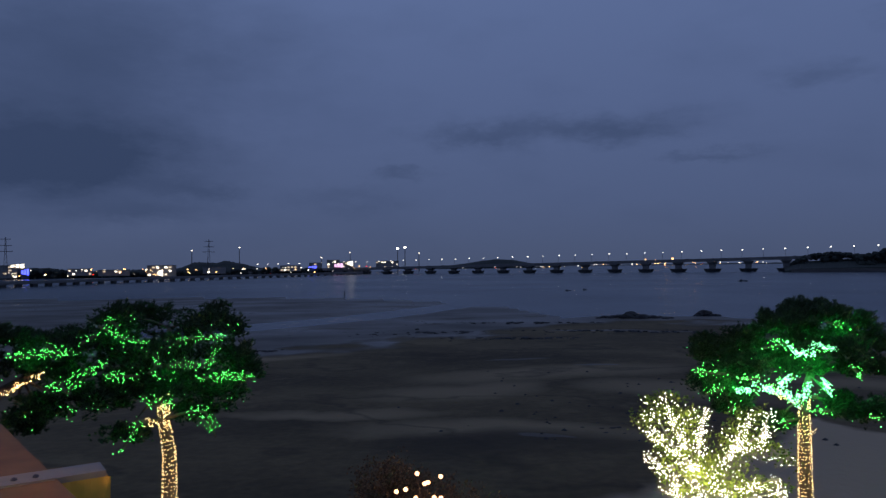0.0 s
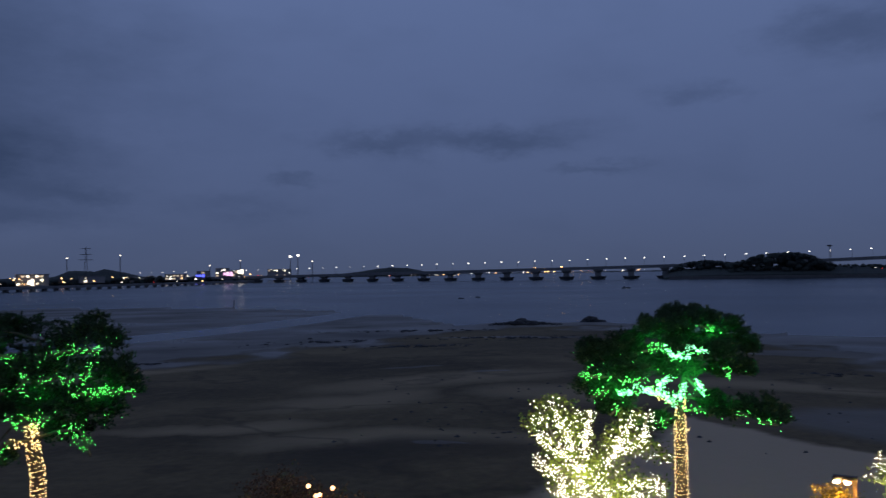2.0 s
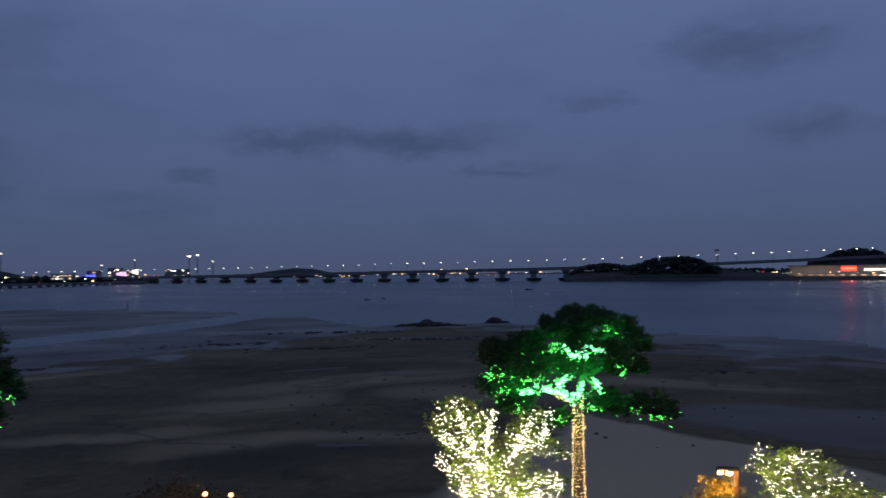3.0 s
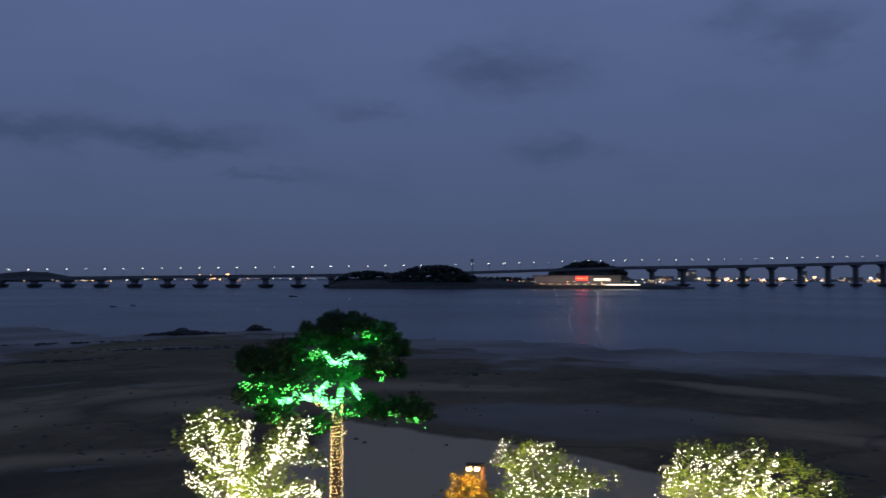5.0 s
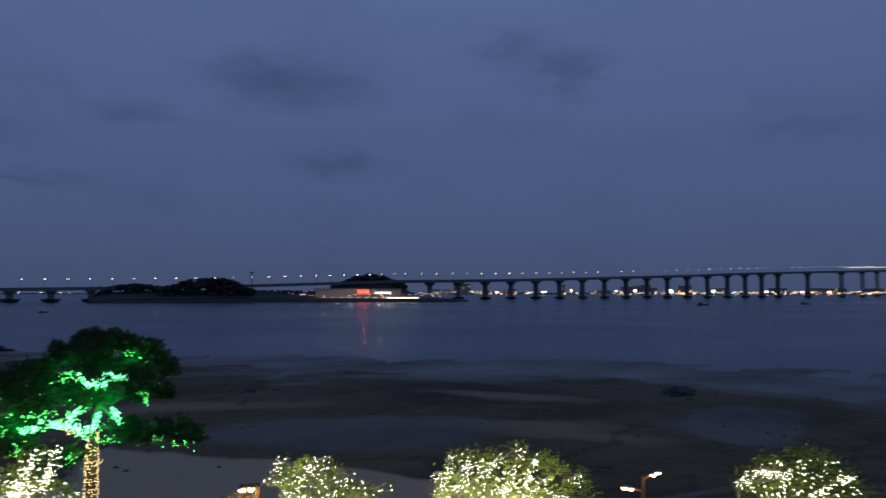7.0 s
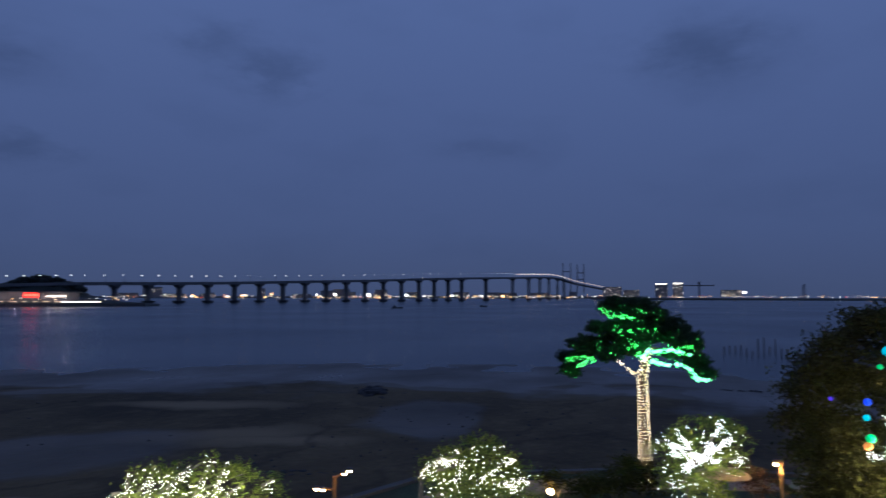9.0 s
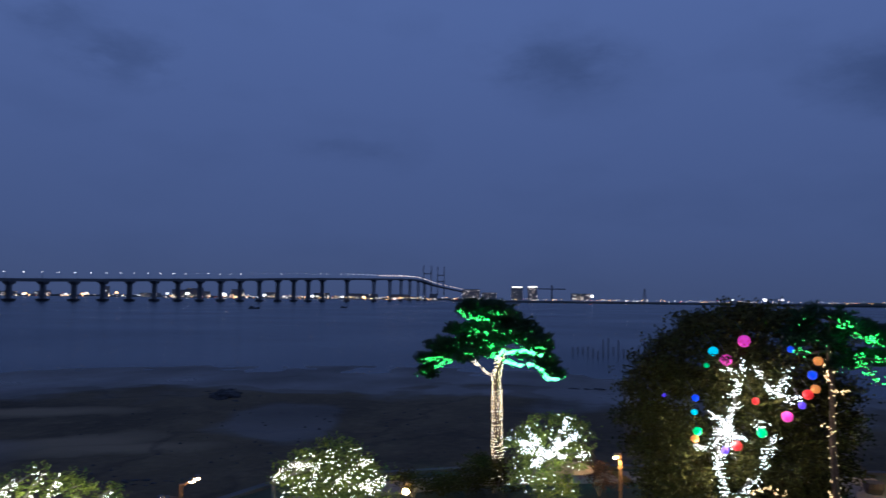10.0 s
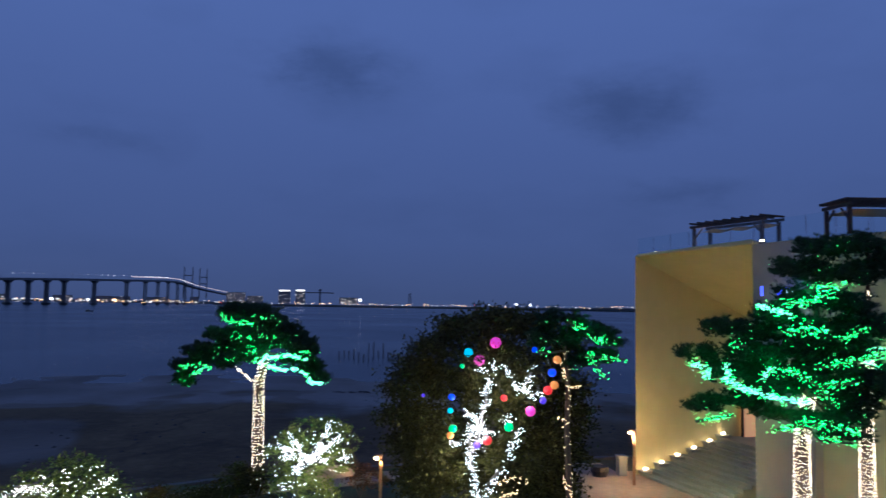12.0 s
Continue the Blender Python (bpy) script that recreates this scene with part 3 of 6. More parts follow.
def hexagon(x, y, h, lx, ly, z0, z1):
    """Pointed pier footing as vertices and faces."""
    pts = [(-lx / 2, -ly / 2), (lx / 2, -ly / 2), (lx / 2 + 2.5, 0), (lx / 2, ly / 2), (-lx / 2, ly / 2), (-lx / 2 - 2.5, 0)]
    c, s = math.cos(h), math.sin(h)
    vs = [(x + (px * c - py * s) * k, y + (px * s + py * c) * k, z) for z, k in ((z0, 0.8), (z1, 1.0)) for px, py in pts]
    return vs, [tuple(reversed(range(6))), tuple(range(6, 12))] + [(i, (i + 1) % 6, 6 + (i + 1) % 6, 6 + i) for i in range(6)]


road_bridge("low_bridge", "long low concrete road bridge with lit street lamps", [(-420, 1150, 6.0), (-230, 1066, 7.2), (-71, 987, 9.0), (97, 904, 11.2), (265, 820, 13.5),
            (420, 765, 16.5), (560, 745, 21.0), (690, 742, 25.5)], 11, 2.4, 37.5, 9.4, 21.6, 18.5, (-12, 20.5))
road_bridge("high_bridge", "high concrete sea bridge with tall piers and lamps", [(690, 742, 25.5), (880, 702, 29.0), (1075, 655, 34.5), (1268, 598, 40.5), (1420, 545, 46.5), (1760, 470, 56.0),
            (2300, 480, 68.0), (2700, 485, 56.0), (2950, 400, 34.0)], 15, 3.2, 50, 47, 27, 7.0, (44, 79), True)

# one glowing strip at lamp height, added for the far ramp's merged lamps
ramp_line = catmull([(1760, 470, 56.0), (2300, 480, 68.0), (2700, 485, 56.0), (2950, 400, 34.0)], 24)
rl = thing("merged_lamps", "glowing strip standing in for the merged lamps of the far ramp", "lights")
strip = Geo()
for a_, b_ in zip(ramp_line, ramp_line[1:]):
    strip.tube([a_ + Vector((0, -7.2, 8.0)), b_ + Vector((0, -7.2, 8.0))], 0.8, 5)
put("light_strip", strip, g_ramp, rl)
for k_ in range(4, len(ramp_line), 4):
    p_ = ramp_line[k_]
    put("bracket", Geo().tube([(p_.x, p_.y - 7.2, p_.z), (p_.x, p_.y - 7.2, p_.z + 7.6)], 0.2, 4), dull_steel, rl)

# cars on the decks
def car(x, y, z, turn, paint, rear):
    """A small car with its lamps towards the shore."""
    top = thing("car", "small car crossing the bridge with lamps lit", "car", (x, y, z), turn, "cars on the bridges")
    put("body", Geo().box((0, 0, 0.65), (4.4, 1.8, 0.8)).add([(-1.7, -0.85, 1.05), (1.2, -0.85, 1.05), (1.2, 0.85, 1.05), (-1.7, 0.85, 1.05), (-1.2, -0.75, 1.6), (0.6, -0.75, 1.6), (0.6, 0.75, 1.6), (-1.2, 0.75, 1.6)],
        [(4, 5, 6, 7), (0, 1, 5, 4), (1, 2, 6, 5), (2, 3, 7, 6), (3, 0, 4, 7)]), paint, top)
    for sx in (-1, 1):
        for sy in (-1, 1):
            put("wheel", Geo().tube([(sx * 1.4, sy * 0.8, 0.32), (sx * 1.4, sy * 0.92, 0.32)], 0.32, 10), wet_concrete, top)
    for sy in (-1, 1):
        put("tail_lamp" if rear else "headlamp", Geo().ball((-2.25, sy * 0.65, 0.8), 0.45, 4, 8, 0.6), g_red if rear else g_street, top)


rnd = random.Random(44)
for route_, step_, first_, side_ in (([(-420, 1150, 6.0), (-230, 1066, 7.2), (-71, 987, 9.0), (97, 904, 11.2), (265, 820, 13.5), (420, 765, 16.5)], 110, 35, 2.4),
                                     ([(690, 742, 25.5), (880, 702, 29.0), (1075, 655, 34.5), (1268, 598, 40.5), (1420, 545, 46.5), (1760, 470, 56.0)], 130, 60, 3.2)):
    for k_, (p_, h_) in enumerate(along(catmull(route_, 24), step_, first_)):
        s_ = side_ if k_ % 2 else -side_
        car(p_.x - math.sin(h_) * s_, p_.y + math.cos(h_) * s_, p_.z + 0.01, h_ + (math.pi if rnd.random() < 0.4 else 0), boat_paint, k_ % 3 == 1)

# cable-stayed towers beyond
pyl = thing("bridge_tower", "dark twin-legged cable bridge towers beyond the deck", "bridge tower")
for az_, top_el in ((78.85, 2.55), (79.45, 2.57), (79.95, 2.46), (80.46, 2.48)):
    x_, y_, z_ = polar_el(az_, top_el, 2650)
    put("leg", Geo().tube([(x_, y_, 20), (x_, y_, z_)], [2.4, 1.6], 4), dull_steel, pyl)
for a0, a1, e_ in ((78.85, 79.45, 1.9), (79.95, 80.46, 1.8), (78.85, 79.45, 1.35), (79.95, 80.46, 1.3)):
    put("crossbeam", Geo().tube([polar_el(a0, e_, 2650), polar_el(a1, e_, 2650)], 1.5, 4), dull_steel, pyl)

# ---------------------------------------------------------------- distant land


def ridge(name, label, az0, az1, d, heights, base=-1.5, depth=60, mat=far_earth, rough=1.2, seed=0, step=0.12):
    """A wooded ridge: heights are (bearing, elevation in degrees)."""
    g = Geo()
    n = max(4, int((az1 - az0) / step))
    for i in range(n + 1):
        az = az0 + (az1 - az0) * i / n
        el = float(np.interp(az, [h[0] for h in heights], [h[1] for h in heights]))
        zt = 10 + d * math.tan(radians(el)) + rough * (noise.noise((az * 9, seed, 0)) + 0.6 * noise.noise((az * 27, seed, 3)))
        zt = max(base + 0.6, zt)
        for dd, z in ((0, base), (2, base + (zt - base) * 0.35), (depth * 0.3, base + (zt - base) * 0.8), (depth * 0.5, zt), (depth, base)):
            g.v.append(polar(az, d + dd, z))
    for i in range(n):
        for k in range(4):
            a = i * 5 + k
            g.f.append((a, a + 5, a + 6, a + 1))
    g.f.append((0, 1, 2, 3, 4))
    g.f.append(tuple(n * 5 + k for k in (4, 3, 2, 1, 0)))
    return tagged(put(name, g, mat, smooth=False), label, "land", kind="structure")


ridge("left_shore", "dark low built-up shore with trees", -70, -11, 1150, [(-70, 0.15), (-40, 0.05), (-34, 0.15), (-31, -0.1), (-27, 0.0), (-22, -0.05), (-16, -0.1), (-11, -0.35)], rough=2, seed=1)
ridge("left_hill", "dark wooded hill behind the shore", -26, -18, 1500, [(-26, -0.1), (-24.9, 0.08), (-23.9, 0.5), (-23.1, 0.48), (-22.3, 0.42), (-21.7, 0.6), (-20.6, 0.38), (-19.4, 0.05), (-18, -0.2)], rough=1.5, seed=2, depth=150)
ridge("left_hill_near", "dark wooded knoll on the shore", -36, -32, 1300, [(-36, -0.1), (-34.4, 0.22), (-33, 0.1), (-32, -0.2)], rough=2, seed=12)
ridge("middle_hill", "dark low hill behind the bridge", -6, 4, 2300, [(-6, -0.15), (-3.4, 0.12), (-2, 0.34), (-0.8, 0.46), (0.6, 0.38), (2.1, 0.05), (4, -0.2)], rough=1.5, seed=3, depth=200)
ridge("far_shore", "low dark far shore under city lights", -14, 84, 3600, [(-14, -0.12), (20, -0.1), (45, -0.05), (80, -0.02), (95, 0.02), (106, 0.02), (109, 0.12), (111, 0.2), (114, 0.12), (150, 0.1)], rough=2.0, seed=4, depth=300, step=0.25)
ridge("right_shore", "low dark shore under a line of city lights", 81, 150, 2150, [(81, -0.2), (84, -0.12), (106, -0.12), (109, -0.06), (111, 0.02), (114, -0.04), (150, -0.02)], rough=0.8, seed=14, depth=160, step=0.2)
ridge("island", "low island with a stone seawall", 20.2, 48.2, 800, [(20.2, -0.5), (21, -0.05), (24, 0.1), (30, 0.15), (34, 0.0), (43, -0.15), (46, -0.5), (48.2, -0.66)], rough=0.7, seed=5, depth=130)
ridge("island_knoll", "dark wooded knoll of the island", 36.6, 44.0, 1100, [(36.6, -0.2), (37.6, 0.4), (39.4, 1.05), (40.6, 1.25), (41.5, 1.05), (42.6, 0.6), (44, -0.2)], rough=1.5, seed=6, depth=120)
sw = Geo()
for k_ in range(70):
    a0 = 20.6 + 26.6 * k_ / 70
    a1 = a0 + 26.6 / 70
    p0, p1 = Vector(polar(a0, 796)), Vector(polar(a1, 796))
    d_ = p1 - p0
    sw.box(((p0.x + p1.x) / 2, (p0.y + p1.y) / 2, 0.3), (d_.length + 0.3, 5, 3.6), math.atan2(d_.y, d_.x))
tagged(put("island_seawall", sw, seawall_stone), "long grey stone seawall of the island", "seawall", kind="structure")


def wood(name, label, az0, az1, d, profile, seed, n=120, size=3.0):
    """A far wood: many rounded clumps with an uneven outline."""
    rnd = random.Random(seed)
    g = Geo()
    for _ in range(n):
        az = rnd.uniform(az0, az1)
        el = float(np.interp(az, [h[0] for h in profile], [h[1] for h in profile]))
        zt = 10 + d * math.tan(radians(el))
        r = size * rnd.uniform(0.6, 1.3)
        z = zt - r * 0.7 - rnd.random() ** 1.6 * max(0.5, zt - 3)
        x, y, _ = polar(az, d + rnd.uniform(-12, 14))
        i0 = len(g.v)
        g.ball((x, y, max(1.5, z)), r, 4, 7, 0.8)
        for i in range(i0, len(g.v)):
            v = Vector(g.v[i])
            g.v[i] = tuple(v + Vector((0, 0, 1)) * 0.9 * noise.noise(v * 0.5) + Vector((1, 0, 0)) * 0.8 * noise.noise(v * 0.6))
    return tagged(put(name, g, far_earth), label, "woodland", kind="stuff")


wood("island_wood", "dark wood on the island", 20.6, 25.6, 850, [(20.4, -0.15), (21.5, 0.4), (22.95, 0.66), (24.2, 0.55), (25.6, 0.3)], 31, 150)
wood("island_wood", "dark wood on the island", 24.8, 31.6, 830, [(24.8, 0.3), (26.2, 0.72), (27.1, 1.0), (28.2, 1.08), (29.3, 1.08), (30.3, 0.8), (31.3, 0.3)], 32, 330)
wood("island_wood", "dark wooded knoll behind the lit building", 37.4, 43.2, 1140, [(37.4, 0.5), (38.3, 0.82), (39.4, 1.3), (40.6, 1.5), (41.5, 1.3), (42.6, 0.9), (43.2, 0.6)], 33, 330, 4.4)
wood("island_wood", "low dark scrub on the island", 31, 36.5, 850, [(31, 0.25), (33.5, 0.15), (36.5, 0.1)], 34, 120, 2.4)
wood("shore_wood", "dark trees on the far left shore", -36, -11, 1130, [(-36, -0.15), (-33.8, 0.2), (-31, -0.2), (-22, -0.1), (-18.5, 0.05), (-14, -0.1), (-11, -0.3)], 35, 330, 4.5)

# lit hall on the island
hall = thing("island_hall", "long pale lit hall with red sign on the island", "building", polar(39.55, 812, 1.5), facing(39.55))
put("wall", Geo().box((0, 8, 5.6), (94, 14, 11.2)), facade, hall)
put("roof", Geo().box((0, 7, 11.7), (99, 20, 1.0)), concrete, hall)
put("canopy", Geo().box((-6, -1.6, 4.3), (70, 3.4, 0.5)), concrete, hall)
for k_ in range(9):
    put("column", Geo().box((-40 + 8.6 * k_, -3.0, 2.0), (0.7, 0.7, 4.2)), facade, hall)
sign_ = put("sign_panel", Geo().box((5.3, 0.6, 8.7), (12.5, 0.5, 4.6)), g_red, hall, "glowing red sign panel")
for k_ in range(5):
    put("bar", Geo().box((0.7 + 2.3 * k_, 0.2, 8.7), (1.7, 0.2, 1.9)), g_signbar, sign_)
put("window", Geo().box((27, 0.7, 7.6), (17, 0.4, 1.5)), g_far, hall, "lit strip window")
for k_ in range(9):
    put("window", Geo().box((-38 + 9.4 * k_, 0.7, 2.0), (3.6 if k_ % 3 else 5.5, 0.4, 1.6)), g_window, hall)
for k_ in range(6):
    hl = bpy.data.lights.new("hall_lamp", "POINT")
    hl.energy, hl.color, hl.shadow_soft_size = 1050, (1.0, 0.72, 0.62), 0.6
    ho = new("hall_lamp", hl)
    ho.parent = hall
    ho.location = (-38 + 15 * k_, -9, 5.0)
ferry = thing("lit_quay_shelter", "long low brightly lit shelter on the quay", "shelter", polar(43.0, 797, 1.4), facing(43.0))
put("roof", Geo().box((0, 0, 3.2), (38, 5, 0.5)), concrete, ferry)
put("light_strip", Geo().box((0, -2.6, 2.2), (35, 0.3, 1.1)), g_far, ferry)
for k_ in range(6):
    put("post", Geo().box((-18 + 7.2 * k_, 0, 1.3), (0.4, 0.4, 3.6)), dull_steel, ferry)


def far_house(az, d, w, h, base_el, lit, seed, label, mat=facade):
    """A distant block with its roof slab and lit or dark windows."""
    rnd = random.Random(seed)
    x, y, z = polar_el(az, base_el, d)
    z = max(-0.5, z)
    top = thing("far_building", label, "building", (x, y, z), facing(az))
    put("wall", Geo().box((0, 0, h / 2), (w, w * 0.6, h)), mat, top)
    put("roof", Geo().box((0, 0, h + 0.4), (w * 1.04, w * 0.64, 0.8)), concrete, top)
    rows, cols = max(1, int(h / 4)), max(1, int(w / 5))
    for r in range(rows):
        for c in range(cols):
            if rnd.random() < lit * 0.55:
                put("window", Geo().box((-w / 2 + (c + 0.5) * w / cols, -w * 0.3 - 0.15, (r + 0.55) * h / rows), (w / cols * 0.62, 0.3, h / rows * 0.45)),
                    rnd.choice([g_window, g_window, g_far]), top)
    return top


for k_, (az_, d_, w_, h_, be_, lit_) in enumerate([
        (-36.3, 1090, 34, 16, -0.5, 0.75), (-26.2, 1100, 38, 15, -0.6, 0.55), (-31.6, 1120, 30, 9, -0.4, 0.3), (-29.4, 1120, 40, 8, -0.45, 0.25),
        (-22.5, 1120, 32, 9, -0.4, 0.3), (-16.9, 1110, 30, 8, -0.3, 0.9), (-15.0, 1130, 18, 12, -0.3, 0.5), (-13.6, 1140, 20, 17, -0.35, 0.6), (-12.6, 1140, 16, 14, -0.35, 0.8),
        (-9.4, 1500, 46, 14, -0.15, 0.2), (82.6, 2900, 70, 40, -0.1, 0.35), (84.0, 2950, 60, 28, -0.1, 0.3), (86.2, 3100, 48, 52, -0.1, 0.25), (87.4, 3100, 40, 54, -0.1, 0.2),
        (91.1, 3000, 74, 26, -0.05, 0.75), (-19.4, 1130, 26, 7, -0.4, 0.35)]):
    fh = far_house(az_, d_, w_, h_, be_, lit_, 50 + k_, "distant waterfront building with lit windows" if lit_ > 0.4 else "distant dim waterfront building")
    if az_ in (86.2, 87.4):
        put("roof_sign", Geo().box((0, -w_ * 0.3, h_ + 3), (w_ * 0.9, 1.5, 5)), g_far, fh, "bright white roof sign")
rnd = random.Random(77)
for k_ in range(26):
    az_ = rnd.uniform(45, 80)
    far_house(az_, 3420, rnd.uniform(30, 90), rnd.uniform(14, 46) * (0.6 if az_ > 66 else 1), -0.15, 0.12, 120 + k_, "hazy distant city block across the water")
for az_, e_, mat_, w_, h_ in ((-35.4, 0.33, g_far, 16, 5), (-34.95, -0.1, g_blue, 9, 8), (-13.2, 0.1, g_pinkish, 13, 6), (-15.2, 0.0, g_blue, 12, 3), (-26.3, -0.3, g_far, 7, 9), (-12.3, 0.25, g_far, 8, 7)):
    t_ = thing("lit_sign", "glowing sign on the far shore", "sign", polar_el(az_, e_, 1080), facing(az_))
    for k_ in range(3):
        put("bar", Geo().box(((k_ - 1) * w_ / 3, 0, 0), (w_ / 4, 1, h_ * (0.6 + 0.2 * k_))), mat_, t_)
    put("support", Geo().box((0, 1.2, -h_), (w_, 0.8, h_ * 2)), dull_steel, t_)

# harbour crane and masts
crane = thing("harbour_crane", "dark T-shaped harbour crane on the far shore", "crane", polar(88.9, 3000, 2), facing(88.9))
put("mast", Geo().box((0, 0, 32), (6, 6, 64)), dull_steel, crane)
put("jib", Geo().box((0, 0, 50), (112, 4, 4)), dull_steel, crane)
put("cab", Geo().box((0, 0, 60), (9, 8, 9)), dull_steel, crane)
for az_, e_, d_, w_ in ((95.9, 0.86, 3000, 7), (31.4, 1.45, 860, 1.0)):
    m_ = thing("lattice_mast", "slim dark lattice mast", "mast", polar(az_, d_, 2), facing(az_))
    ht = 8 + d_ * math.tan(radians(e_))
    for s_ in (-1, 1):
        put("leg", Geo().tube([(s_ * w_, 0, 0), (s_ * w_ * 0.35, 0, ht)], w_ * 0.18, 4), dull_steel, m_)
    for k_ in range(7):
        put("brace", Geo().tube([(-w_ * (1 - 0.09 * k_), 0, ht * k_ / 7), (w_ * (0.91 - 0.09 * k_), 0, ht * (k_ + 1) / 7)], w_ * 0.1, 4), dull_steel, m_)
    if d_ < 1000:
        put("platform", Geo().box((0, 0, ht), (4.5, 2, 1.6)), dull_steel, m_)


def power_pylon(az, el, d):
    top = thing("power_pylon", "grey lattice power pylon with three crossarms", "pylon", polar(az, d, 0), facing(az))
    h = 10 + d * math.tan(radians(el))
    for sx, sy in ((-1, -1), (1, -1), (1, 1), (-1, 1)):
        put("leg", Geo().tube([(sx * 2.6, sy * 2.6, 0), (sx * 1.0, sy * 1.0, h * 0.6), (sx * 0.3, sy * 0.3, h)], 0.32, 4), dull_steel, top)
    for f_, w_ in ((0.66, 7.5), (0.8, 6.5), (0.95, 5.5)):
        put("crossarm", Geo().tube([(-w_, 0, h * f_), (w_, 0, h * f_)], 0.35, 4), dull_steel, top)
    for k_ in range(8):
        w_ = 2.6 - 0.22 * k_
        put("brace", Geo().tube([(-w_, -w_ * 0.9, h * k_ / 9), (w_, -w_ * 0.9, h * (k_ + 1) / 9)], 0.2, 4), dull_steel, top)


power_pylon(-22.9, 2.18, 1000)
power_pylon(-36.1, 2.3, 1000)
for az_, e_, mt in ((-24.1, 1.35, g_far), (-20.68, 1.55, g_far), (-8.58, 1.38, g_street), (-8.0, 1.46, g_street), (-14.5, 0.75, g_far), (-6.9, 1.0, g_far), (-12.3, 1.1, g_far)):
    m_ = thing("lamp_mast", "tall slim mast with lights at its head", "mast", polar(az_, 1250, 0), facing(az_))
    ht = 10 + 1250 * math.tan(radians(e_))
    put("pole", Geo().tube([(0, 0, 0), (0, 0, ht)], [0.9, 0.5], 5), dull_steel, m_)
    big_ = mt is g_street
    put("head", Geo().box((0, -0.6, ht), (4.2 if big_ else 1.8, 1.2, 2.4 if big_ else 1.6)), mt, m_)

# small lights of the far shores
lights = {g_far: Geo(), g_sodium: Geo(), g_street: Geo(), g_red: Geo()}
rnd = random.Random(5)
for az0_, az1_, d_, e0_, e1_, n_, s_ in ((-36, -11, 1080, -0.45, 0.05, 60, 1.0), (-11, 6, 2200, -0.25, -0.02, 50, 1.5), (5, 20, 3500, -0.12, 0.02, 50, 2.6), (43, 66, 3300, -0.22, 0.08, 150, 2.1),
                                         (62, 84, 3200, -0.17, 0.06, 150, 2.1), (81, 122, 2120, -0.09, 0.05, 260, 1.05), (104, 114, 2300, 0.05, 0.14, 12, 1.3), (34, 46, 800, -0.35, -0.1, 26, 0.75)):
    for _ in range(n_):
        p_ = polar_el(rnd.uniform(az0_, az1_), rnd.uniform(e0_, e1_), d_)
        mt = rnd.choices([g_far, g_sodium, g_street, g_red], [5, 5, 2.5, 0.4])[0]
        lights[mt].bead(p_, s_ * rnd.uniform(0.5, 1.2), 0.7)
for az_, e_, s_ in ((56.2, 0.12, 5), (58.8, 0.1, 6), (59.6, 0.08, 4.5), (61.0, 0.1, 7), (63.6, 0.08, 8.5), (66.6, 0.05, 7), (70.2, 0.02, 6), (74.2, 0.0, 6), (77.0, 0, 5), (92.0, 0.28, 7), (104.27, 0.14, 6.5),
                    (105.37, 0.11, 6), (102.1, 0.1, 4), (54.0, 0.0, 4), (50.5, 0.0, 4), (72.5, 0.0, 5)):
    lights[g_sodium if az_ < 57 or 73 < az_ < 78 else g_street].ball(polar_el(az_, e_, 3150), s_, 4, 8, 0.8)
for k_ in range(44):
    lights[rnd.choice([g_sodium, g_far, g_street, g_far])].bead(polar_el(rnd.uniform(45, 81), rnd.uniform(-0.14, 0.05), 3150), rnd.choice([2.2, 3.0, 4.2, 5.5]), 0.6)
for k_ in range(34):
    lights[g_sodium].bead(polar_el(rnd.uniform(10.2, 15.5), rnd.uniform(0.02, 0.12) + 0.18 * (k_ % 2) * rnd.random(), 3400), rnd.uniform(3, 6), 0.5)
for mt, g_ in lights.items():
    tagged(put("shore_lights", g_, mt), "tiny lights strung along the distant shore", "lights", kind="stuff")

# old causeway on piles at the left shore
jet = thing("causeway", "long low dark causeway on piles", "causeway")
jp = [Vector(polar(-40, 500, 2.2)), Vector(polar(-36.4, 560, 2.2)), Vector(polar(-30, 640, 2.2)), Vector(polar(-22.9, 740, 2.2)), Vector(polar(-14.9, 900, 2.2)), Vector(polar(-11.5, 980, 2.2))]
jg = Geo()
for a_, b_ in zip(jp, jp[1:]):
    d_ = b_ - a_
    jg.box(((a_.x + b_.x) / 2, (a_.y + b_.y) / 2, 2.0), (d_.length + 1, 7, 2.2), math.atan2(d_.y, d_.x))
put("deck", jg, concrete, jet)
for p_, h_ in along(jp, 14):
    put("pier", Geo().box((p_.x, p_.y, 0), (2.2, 5.5, 4)), concrete, jet)


def boat(az, d, length, seed):
    top = thing("boat", "small dark fishing boat on still water", "boat", polar(az, d, SEA), facing(az) + 0.2 * seed)
    g = Geo()
    n = 8
    for i in range(n + 1):
        t = i / n
        w = length * 0.16 * math.sin(math.pi * min(1, 0.25 + 0.75 * (1 - t))) ** 0.7 + 0.02
        x = (t - 0.5) * length
        sheer = 0.12 * length * (0.6 + 0.5 * t * t)
        g.v += [(x, -w, sheer), (x, -w * 0.6, -0.15), (x, w * 0.6, -0.15), (x, w, sheer)]
    for i in range(n):
        for k in range(3):
            a = i * 4 + k
            g.f.append((a, a + 4, a + 5, a + 1))
        g.f.append((i * 4 + 3, i * 4 + 7, i * 4 + 4, i * 4))
    g.f += [(0, 1, 2, 3), tuple(n * 4 + k for k in (3, 2, 1, 0))]
    put("hull", g, boat_paint, top)
    put("cabin", Geo().box((-length * 0.18, 0, length * 0.15), (length * 0.22, length * 0.16, length * 0.14)), boat_paint, top)


